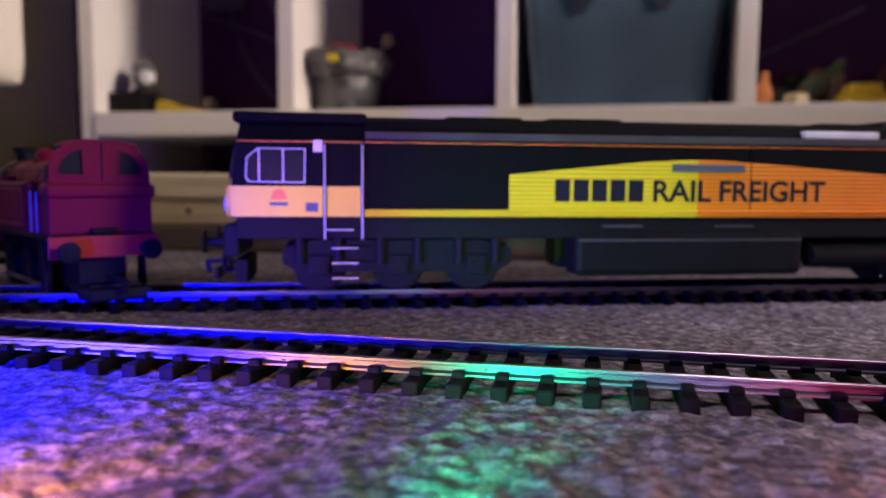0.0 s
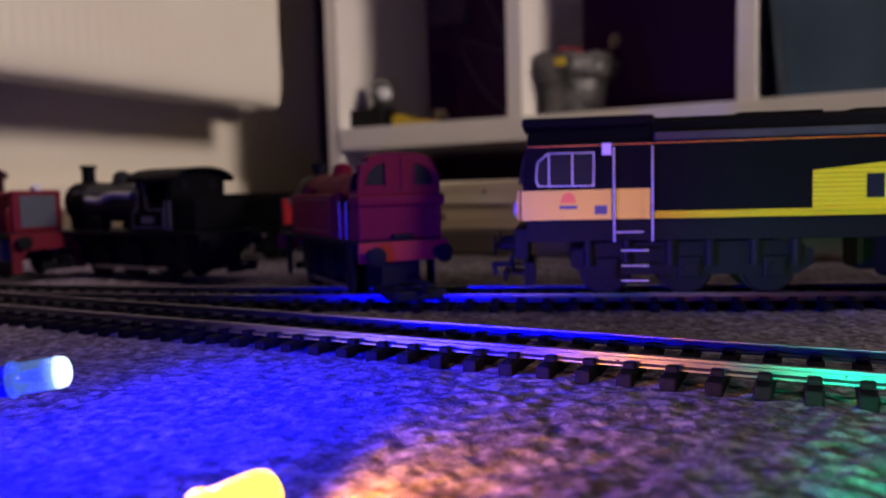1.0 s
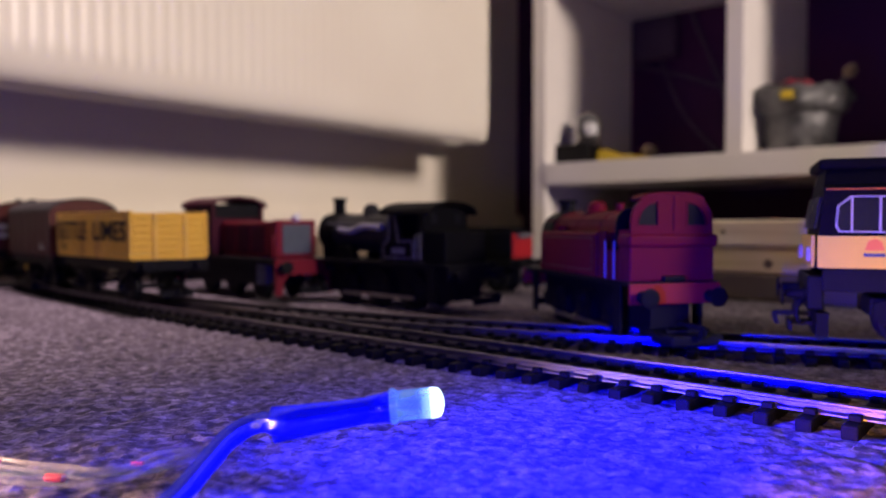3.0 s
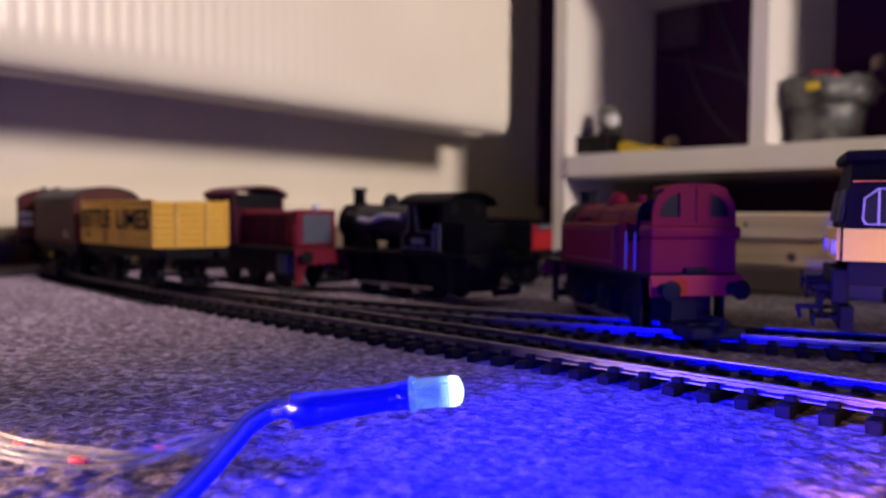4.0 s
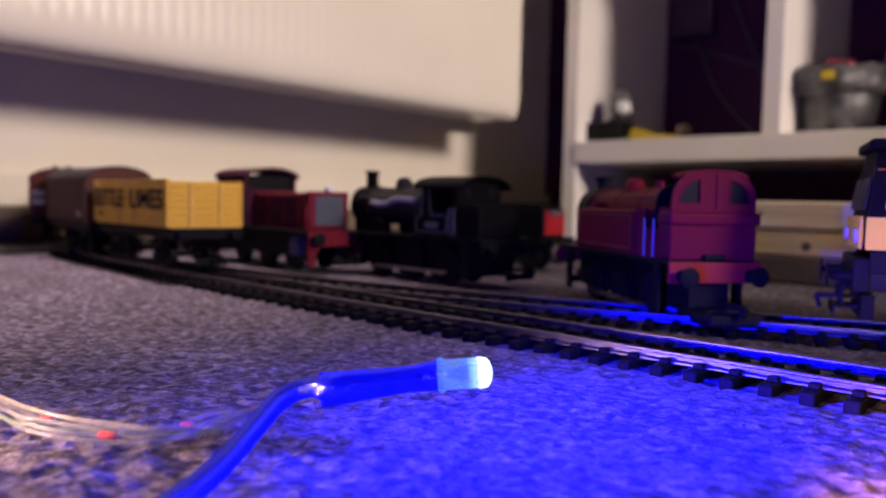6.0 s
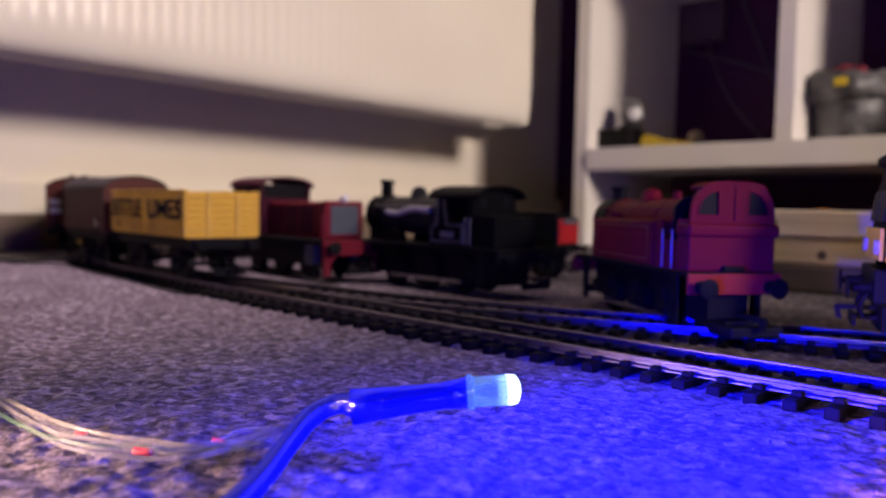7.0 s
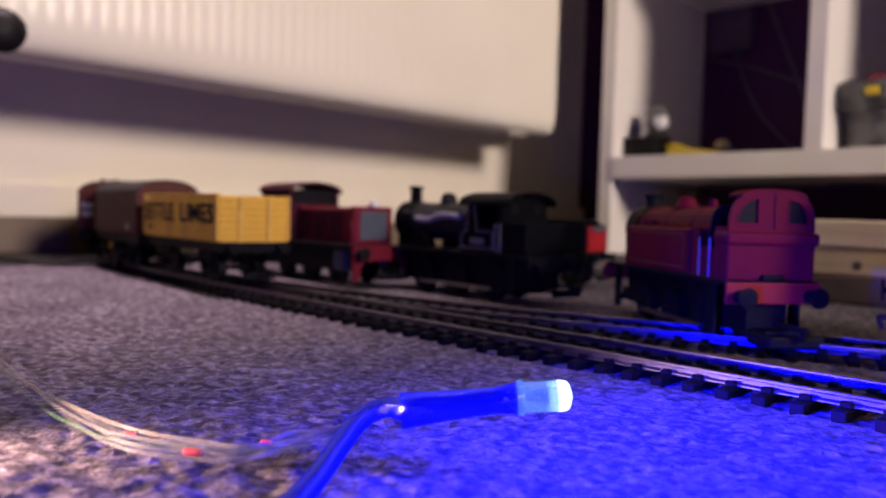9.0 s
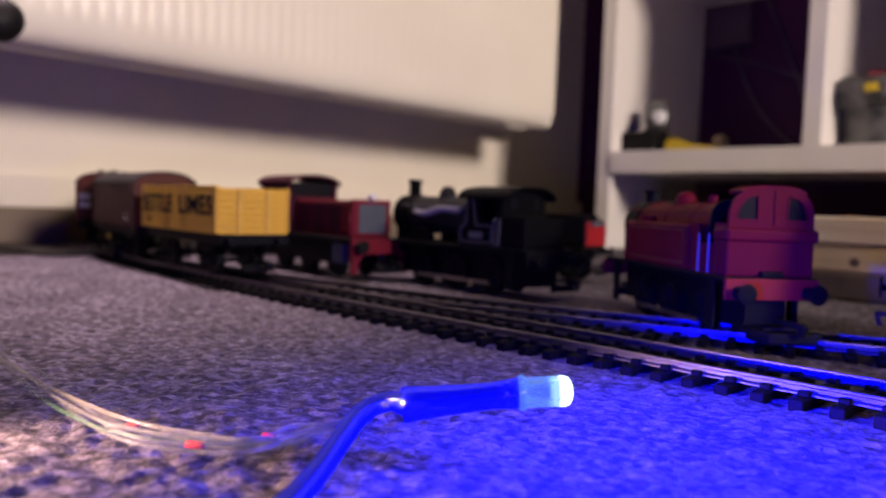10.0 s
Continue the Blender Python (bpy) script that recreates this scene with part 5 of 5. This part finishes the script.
def shunter():
    ob = thing("shunter_locomotive", Matrix(), "red toy diesel shunter with a grey radiator grille", "locomotive")
    z0, L = 1.2, 92.0
    part("footplate", boxed(0, L, -14.5, 14.5, 16.2, 18.5, bevel=0.3), "underframe_black", ob)
    part("skirt", boxed(16, L - 4, -12.8, 12.8, 7.0, 16.1, bevel=0.4), "underframe_black", ob)
    for side in (-1, 1):
        part("sand_box", boxed(8, 16, side * 11.5 - 2, side * 11.5 + 2, 7.5, 16.1, bevel=0.6), "grille_grey", ob, "dull grey box under the footplate")
    hood = part("hood", boxed(6, 56, -9.4, 9.4, 18.5, 34.5, bevel=1.2), "shunter_red", ob)
    for k in range(3):
        for side in (-1, 1):
            part("hood_door", boxed(16 + k * 13, 27 + k * 13, side * 9.5 - 0.25, side * 9.5 + 0.25, 20.5, 32.5, bevel=0.15), "shunter_maroon", hood)
    part("grille", boxed(4.9, 6.2, -7.0, 7.0, 20.5, 33.0, bevel=0.3), "grille_grey", hood, "grey radiator grille")
    part("grille_frame", boxed(5.4, 9.0, -9.9, 9.9, 18.6, 35.0, bevel=0.8), "shunter_red", hood)
    part("head_lamp", cyl(bmesh.new(), (7.5, 0, 35), (4.6, 0, 36.4), 1.6), "white_mark", hood)
    cab = part("cab", boxed(56.3, L - 6, -13.6, 13.6, 18.5, 36, bevel=0.6), "shunter_maroon", ob)
    for x in (57.6, 66, 76, L - 7.4):
        for y in (-12.6, 12.6):
            part("pillar", boxed(x - 1.0, x + 1.0, y - 0.8, y + 0.8, 36, 43), "shunter_maroon", cab)
    part("glazing", boxed(58, L - 7.8, -12.2, 12.2, 36, 42.6), "window_dark", cab, "dark cab glazing")
    top = arched(14.4, 41.6, 46.4, rise=0.9)[2:]
    part("cab_roof", prism(bmesh.new(), "x", top + [(u * 0.95, v - 1.2) for u, v in reversed(top)], 54.6, L - 4.4), "shunter_maroon", cab)
    for x, sgn in ((0, -1), (L, 1)):
        bm = bmesh.new()
        prism(bm, "x", [(-14.5, 3.5), (-11.2, 3.5), (-10.6, 9), (-8.6, 12), (8.6, 12), (10.6, 9), (11.2, 3.5), (14.5, 3.5), (14.5, 18.5), (-14.5, 18.5)], min(x, x + sgn * 1.5), max(x, x + sgn * 1.5))
        part("buffer_beam", bm, "shunter_red", ob)
        buffers(ob, x + sgn * 1.5, sgn, 15.2, reach=4.6)
        hook_coupling(ob, x, sgn, z0 + 3.5, "underframe_black")
    for side in (-1, 1):
        tube("handrail", [(2, side * 13.4, 18.5), (2, side * 13.4, 27), (5, side * 11.5, 28)], 0.4, "shunter_red", ob)
    for x in (20, 44, 68):
        wheel_pair(ob, x, z0 + 6.8, 6.8)
    ob.matrix_world = pose(-0.3170, 0.2050, 0, 0, 0, 174) @ Matrix.Diagonal((1.116, 1.116, 1.116, 1))
    return ob


shunter()


def small_tender(name, label, x, y, a, half, mat, end_mat, zt):
    ob = thing(name, pose(x * MM, y * MM, 0, 0, 0, a), label, "wagon", "parked wagons")
    part("body", boxed(-half, half, -13.5, 13.5, 18.5, zt, bevel=0.8), mat, ob)
    part("end_panel", boxed(half + 0.05, half + 1.0, -12.5, 12.5, 19, zt - 1, bevel=0.3), end_mat, ob)
    part("lid", boxed(-half + 2, half - 2, -10, 10, zt, zt + 2.5, bevel=1.0), mat, ob)
    wagon_chassis(ob, half - 1, 18.4, half * 1.2, z0=1.2)
    return ob


small_tender("goods_wagon", "dark green toy wagon standing on carpet", -500, 232, 12, 23, "green_body", "green_body", 41)
small_tender("brake_wagon", "dark toy wagon with a red and white end", -290, 305, 10, 26, "loco_black", "bright_red", 33)
o = part("end_board", boxed(-1, 0.4, -8, 8, 29.5, 32, bevel=0.2), "lining_grey")
o.parent = bpy.data.objects["brake_wagon"]
o.matrix_parent_inverse = Matrix()
o.location = (28 * MM, 0, 0)
tagged(o, "pale end board")


# ---- power clip and its lead ----
def power_clip():
    x, y, a = main_line(320 + 480)
    ob = thing("power_clip", pose(-0.474, 0.150, 0, 0, 0, math.degrees(a)), "black plastic power clip pushed onto the track's edge", "connector")
    part("body", boxed(-11, 11, -9, 9, 0.3, 17.5, bevel=1.2), "black_plastic", ob)
    part("cap", boxed(-8, 8, -6.5, 6.5, 17.5, 19.2, bevel=0.6), "black_plastic", ob)
    part("button", boxed(-3.4, 3.4, 8.9, 9.6, 12.5, 15.5, bevel=0.4), "strap_white", ob, "small pale button")
    part("tongue", boxed(-6, 6, -17, -9, 0.8, 4.0, bevel=0.4), "black_plastic", ob)
    for k in (-3, 3):
        tagged(tube("power_lead", [(-478 + k, 141, 5), (-500, 128 + k, 2.0), (-545, 118 + k, 1.6), (-600, 104 + k, 1.6), (-618, 60 + k, 1.6)], 1.3, "cable_black"), "thin black lead lying on the carpet", "cable", "power leads")


power_clip()


# ---- string of coloured lamps ----
def led(label, p, axis, glow_mat, k=1.0):
    """A 5 mm lamp with a collar, in a clear sleeve; axis is the way it shines."""
    p, ax = Vector(p), Vector(axis).normalized()
    ob = thing("fairy_light", Matrix.Translation(p * MM), label, "fairy light", "string of fairy lights")
    part("lens", lathe(bmesh.new(), [(d * k, r * k) for d, r in ((0, 2.45), (4.4, 2.5), (6.2, 2.46), (6.9, 2.25), (7.35, 1.7), (7.6, 0.9), (7.7, 0.4))], (0, 0, 0), ax, 28), glow_mat, ob, "lit clear lens", smooth=True)
    part("collar", lathe(bmesh.new(), [(d * k, r * k) for d, r in ((-1.1, 2.4), (-0.9, 2.8), (-0.5, 2.92), (-0.1, 2.85), (0.25, 2.5))], (0, 0, 0), ax, 28), glow_mat, ob, smooth=True)
    return ob, p, ax


def strand(pts, r=0.75, mat="clear_wire", label="thin clear plastic wire with a coloured core"):
    return tagged(tube("light_wire", pts, r, mat), label, "wire", "wires of the fairy lights")


def sleeve(ob, ax, back, core):
    part("sleeve", lathe(bmesh.new(), [(-back, 2.0), (-back, 2.45), (-back + 2, 2.35), (-back * 0.6, 2.05), (-4, 2.2), (-0.9, 2.5), (-0.9, 2.3)], (0, 0, 0), ax, 24), core, ob, "clear plastic sleeve", smooth=True)


b, p, ax = led("lit blue lamp of a string, in a clear sleeve", (-113.6, 58.0, 10.4), (5.0, 4.8, 0.55), "blue_lens", 0.9)
# the sleeve sags towards its open end, where the two wires leave it
tail = Vector((-12.7, -12.2, -2.5)).normalized()
part("sleeve", lathe(bmesh.new(), [(0.2, 2.1), (0.3, 2.45), (1.6, 2.2), (4.5, 1.92), (9, 2.08), (14, 2.36), (17.8, 2.62), (17.8, 2.45), (14, 2.2), (9, 1.94), (4.5, 1.8), (1.0, 2.0)], (0, 0, 0), tail, 28), "sleeve_glow", b, "clear plastic sleeve", smooth=True)
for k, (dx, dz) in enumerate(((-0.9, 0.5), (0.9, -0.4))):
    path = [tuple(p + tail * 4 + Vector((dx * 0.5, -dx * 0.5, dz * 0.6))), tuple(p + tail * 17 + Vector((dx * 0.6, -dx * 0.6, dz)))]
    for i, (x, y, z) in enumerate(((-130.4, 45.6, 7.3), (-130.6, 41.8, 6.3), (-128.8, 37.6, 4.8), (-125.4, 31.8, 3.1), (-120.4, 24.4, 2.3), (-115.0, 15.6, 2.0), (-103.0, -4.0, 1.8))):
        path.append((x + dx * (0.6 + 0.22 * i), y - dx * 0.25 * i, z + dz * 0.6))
    tagged(tube("light_wire", path, 0.95 if k else 1.15, "wire_glow" if k else "wire_glow_pale"), "clear plastic wire with its lamp's blue light put in as emission", "wire", "wires of the fairy lights")
for side in (-0.9, 0.9):
    part("frame_post", cyl(bmesh.new(), tuple(ax * 0.1 + Vector((-side * 0.5, side * 0.5, 0.1))), tuple(ax * 3.0 + Vector((-side * 0.4, side * 0.4, side * 0.5))), 0.42, seg=8), "cup_grey", b, "dull metal post inside the lens")
part("reflector_cup", lathe(bmesh.new(), [(2.6, 0.5), (2.8, 0.9), (3.6, 1.3), (3.7, 0.5)], (0, 0, 0), ax, 16), "cup_grey", b, "dull inner cup")
for side in (-0.7, 0.7):
    part("lead_wire", cyl(bmesh.new(), tuple(tail * 9 + Vector((-side * 0.6, side * 0.6, 0.2 * side))), tuple(ax * 0.4 + Vector((-side * 0.5, side * 0.5, 0.1))), 0.24, seg=8), "wheel_steel", b)
for u, v, r in ((2.6, 0.3, 0.42), (5.6, -0.2, 0.6), (6.9, 0.5, 0.35), (9.2, 0.1, 0.45), (13.0, 0.7, 0.34), (13.0, -0.7, 0.34)):
    part("solder_joint", lathe(bmesh.new(), [(-r, r * 0.5), (-r * 0.4, r), (r * 0.4, r), (r, r * 0.5)], tuple(tail * u + Vector((0.7, -0.7, v))), tail, 10), "solder", b, "tiny bright solder joint", smooth=True)
part("core", lathe(bmesh.new(), [(1.0, 0.4), (1.05, 2.1), (4.4, 2.2), (5.4, 2.26), (6.3, 2.06), (6.68, 1.57), (6.92, 0.86), (7.0, 0.4)], (0, 0, 0), ax, 28), "blue_core", b, "glaring tip", smooth=True)
lamp("blue_beam", "SPOT", look(tuple((p + ax * 7.6) * MM), (-0.1050, 0.079, 0.0)), 4.2, (0.0, 0.0, 1.0), 0.0020, 120, 1.0)
lamp("blue_spill", "POINT", Matrix.Translation((p + ax * 1.0 - Vector((0, 0, 5.0))) * MM), 0.10, (0.0, 0.0, 1.0), 0.0020)
lamp("blue_throw", "SPOT", look(tuple((p + ax * 7.9) * MM), tuple((p + ax * 200 + Vector((0, 0, 50))) * MM)), 1.0, (0.0, 0.0, 1.0), 0.0020, 150, 1.0)
lamp("blue_spill", "POINT", Matrix.Translation((p + ax * 4.0 + Vector((0, 0, 7.5))) * MM), 0.45, (0.0, 0.0, 1.0), 0.0020)

y_, p, ax = led("lit yellow lamp of a string, lying on carpet", (-66.6, 45.8, 4.5), (1.4, 6.0, 0.2), "yellow_lens")
sleeve(y_, ax, 14, "clear_sleeve")
lamp("yellow_beam", "SPOT", look(tuple((p + ax * 8) * MM), (-0.050, 0.127, 0.010)), 0.5, (1.0, 0.40, 0.0), 0.0025, 70, 0.9)
lamp("yellow_glow", "SPOT", look(tuple((p + ax * 8.5 + Vector((0, 0, 1.5))) * MM), (-0.0575, 0.066, 0.0)), 0.24, (1.0, 0.30, 0.0), 0.0025, 84, 1.0)
strand([tuple(p + ax * -3), tuple(p + ax * -15), (-80, 22, 3), (-100, 4, 2), (-112, -10, 2)])

g, p, ax = led("lit green lamp of a string, lying on carpet", (-11.5, 55.0, 4.4), (0.6, 6.0, -0.1), "green_lens")
sleeve(g, ax, 14, "clear_sleeve")
lamp("green_beam", "SPOT", look(tuple((p + ax * 8) * MM), (-0.004, 0.127, 0.012)), 0.6, (0.0, 1.0, 0.36), 0.0025, 52, 0.9)
lamp("green_glow", "SPOT", look(tuple((p + ax * 8.5 + Vector((0, 0, 1.5))) * MM), (-0.0095, 0.079, 0.0)), 0.04, (0.0, 1.0, 0.36), 0.0025, 110, 1.0)
strand([tuple(p + ax * -3), tuple(p + ax * -15), (-22, 20, 2.2), (-60, 0, 2), (-104, -14, 2)])

r_, p, ax = led("lit red lamp of a string, lying on carpet", (52.0, 62.0, 5.4), (0.6, 6.0, -0.1), "red_lens")
sleeve(r_, ax, 14, "clear_sleeve")
lamp("red_glow", "POINT", Matrix.Translation((p + ax * 9 + Vector((0, 0, 1.0))) * MM), 0.05, (1.0, 0.02, 0.06), 0.0025)
strand([tuple(p + ax * -3), tuple(p + ax * -15), (40, 24, 2.2), (0, -14, 2), (-90, -24, 2)])

w_, p, ax = led("lit amber lamp of a string, lying on carpet", (-196.0, -36.0, 5.4), (4.6, 3.6, 0.3), "yellow_lens")
sleeve(w_, ax, 14, "clear_sleeve")
lamp("amber_glow", "SPOT", look(tuple((p + ax * 9 + Vector((0, 0, 4.0))) * MM), (-0.153, 0.006, 0.0)), 1.3, (1.0, 0.62, 0.50), 0.0025, 70, 1.0)
strand([tuple(p + ax * -3), tuple(p + ax * -15), (-214, -64, 2.2), (-150, -60, 2), (-96, -34, 2)])

# two more lamps, added out of view behind the camera as violet fill
for q0, mat, power, colour, aim, cone in (((10, -190, 6), "blue_lens", 0.8, (0.08, 0.05, 1.0), (0.0, -0.08, -0.03), 110), ((64, -160, 6), "pale_lens", 0.8, (0.80, 0.68, 1.0), (0.066, 0.0, 0.0), 80)):
    f_, p, ax = led("unseen added lamp of a string, lying on carpet", q0, (0.5, 6.0, 1.0), mat)
    sleeve(f_, ax, 14, "clear_sleeve")
    lamp("string_fill", "SPOT", look(tuple((p + ax * 9 + Vector((0, 0, 1.5))) * MM), aim), power, colour, 0.0025, cone, 1.0)
    strand([tuple(p + ax * -3), tuple(p + ax * -15), (p.x * 0.6 - 40, -120, 2.2), (-96, -60, 2), (-104, -20, 2)])

# the rest of the string's wires, twisted loosely over the carpet
def wander(k, spread):
    """One wire of the bundle, weaving round the others."""
    line = [(-300, 24, 2.6), (-258, 20, 2.4), (-222, 18.8, 2.2), (-195, 17.2, 2.1), (-170, 16.4, 2.0), (-154, 17.8, 1.9), (-145, 22.2, 1.9), (-138, 27.0, 2.0), (-136.2, 31.5, 2.1), (-136.0, 36.0, 2.6), (-135.5, 41.0, 3.6), (-134.0, 45.5, 5.2), (-130.5, 44.5, 6.6), (-128, 45.5, 7.6)]
    out = []
    for i, (x, y, z) in enumerate(line):
        a = k * 1.9 + i * 0.85
        w = spread * (1.0 if i < 10 else 0.45)
        out.append((x + w * 0.7 * math.cos(a * 1.3), y + w * math.sin(a), z + 0.35 * k * (1 if i < 10 else 0.3)))
    return out


for k, (m, spread) in enumerate((("clear_wire", 1.3), ("green_wire", 1.9), ("clear_wire", 1.7), ("clear_wire", 2.4), ("clear_wire", 1.0), ("bright_wire", 2.0))):
    strand(wander(k, spread), 0.36, m)
for x, y, z, r in ((-144.4, 22.9, 2.2, 0.55), (-158.1, 19.9, 2.4, 0.4), (-142.8, 33.8, 1.8, 0.36)):
    o = part("red_tie", lathe(bmesh.new(), [(-r * 2.6, r * 0.8), (-r * 2, r), (r * 2, r), (r * 2.6, r * 0.8)], (x, y, z), (0.85, 0.5, 0.04), 12), "tie_red", smooth=True)
    tagged(o, "short red sleeve on a clear wire", "wire sleeve", "red sleeves on the wires")


# ---- carpet pile ----
def lattice_noise(x, y, cell, rng):
    """Smooth random hills about cell millimetres across, between 0 and 1."""
    n = 512
    table = rng.random((n, n))
    u, v = x / cell, y / cell
    i, j = np.floor(u).astype(int), np.floor(v).astype(int)
    f, g = u - i, v - j
    f, g = f * f * (3 - 2 * f), g * g * (3 - 2 * g)
    t = lambda p, q: table[p % n, q % n]
    return (t(i, j) * (1 - f) + t(i + 1, j) * f) * (1 - g) + (t(i, j + 1) * (1 - f) + t(i + 1, j + 1) * f) * g


def carpet_pile():
    rng = np.random.default_rng(3)

    def height(x, y):
        out = 0.0
        for k, (cell, amp) in enumerate(((4.6, 0.42), (2.5, 0.56), (1.3, 0.32), (30.0, 0.45))):
            a = math.radians(31 * k)
            out = out + amp * lattice_noise(x * math.cos(a) + y * math.sin(a) + 900, y * math.cos(a) - x * math.sin(a) + 900, cell, np.random.default_rng(k + 7))
        return out - 0.95

    verts, faces, base = [], [], 0

    def sheet(x0, x1, y0, y1, step, hole=None):
        nonlocal base
        xs, ys = np.arange(x0, x1 + step * 0.5, step), np.arange(y0, y1 + step * 0.5, step)
        X, Y = np.meshgrid(xs, ys)
        jx, jy = X + rng.uniform(-0.3, 0.3, X.shape) * step, Y + rng.uniform(-0.3, 0.3, X.shape) * step
        Z = height(jx, jy)
        w = len(xs)
        q = np.arange(len(ys) * w).reshape(len(ys), w)
        f = np.stack([q[:-1, :-1], q[:-1, 1:], q[1:, 1:], q[1:, :-1]], -1).reshape(-1, 4)
        if hole:
            cx, cy = X[:-1, :-1].ravel() + step / 2, Y[:-1, :-1].ravel() + step / 2
            f = f[~((cx > hole[0]) & (cx < hole[1]) & (cy > hole[2]) & (cy < hole[3]))]
        verts.append(np.stack([jx.ravel(), jy.ravel(), Z.ravel()], 1))
        faces.append(f + base)
        base += X.size

    sheet(-212, 72, 10, 152, 0.5)
    sheet(-332, 132, -12, 232, 0.9, (-211, 71, 11, 151))
    sheet(-640, 262, -72, 546, 2.0, (-330, 130, -10, 230))
    # loose fibre ends standing out of the pile
    n = 15000
    fx, fy = rng.uniform(-330, 120, n), rng.uniform(0, 200, n)
    fz = height(fx, fy)
    ang, lean = rng.uniform(0, 2 * math.pi, n), rng.uniform(0.75, 1.5, n)
    ln, wd = rng.uniform(0.3, 0.7, n), rng.uniform(0.07, 0.13, n)
    dx, dy, dz = np.cos(ang) * np.sin(lean) * ln, np.sin(ang) * np.sin(lean) * ln, np.cos(lean) * ln
    px, py = -np.sin(ang) * wd, np.cos(ang) * wd
    quad = np.stack([np.stack([fx - px, fy - py, fz - 0.2], 1), np.stack([fx + px, fy + py, fz - 0.2], 1), np.stack([fx + dx + px * 0.5, fy + dy + py * 0.5, fz + dz], 1), np.stack([fx + dx - px * 0.5, fy + dy - py * 0.5, fz + dz], 1)], 1)
    verts.append(quad.reshape(-1, 3))
    faces.append(np.arange(4 * n).reshape(-1, 4) + base)
    co, fc = np.concatenate(verts) * MM, np.concatenate(faces).astype(np.int32)
    me = bpy.data.meshes.new("carpet_pile")
    me.vertices.add(len(co))
    me.vertices.foreach_set("co", co.ravel())
    me.loops.add(fc.size)
    me.loops.foreach_set("vertex_index", fc.ravel())
    me.polygons.add(len(fc))
    me.polygons.foreach_set("loop_start", np.arange(0, fc.size, 4, dtype=np.int32))
    me.update(calc_edges=True)
    me.shade_smooth()
    me.materials.append(MATS["carpet_tuft"])
    tagged(new("carpet_pile", me), "speckled beige, grey and black cut carpet pile", "carpet", kind="stuff")


carpet_pile()
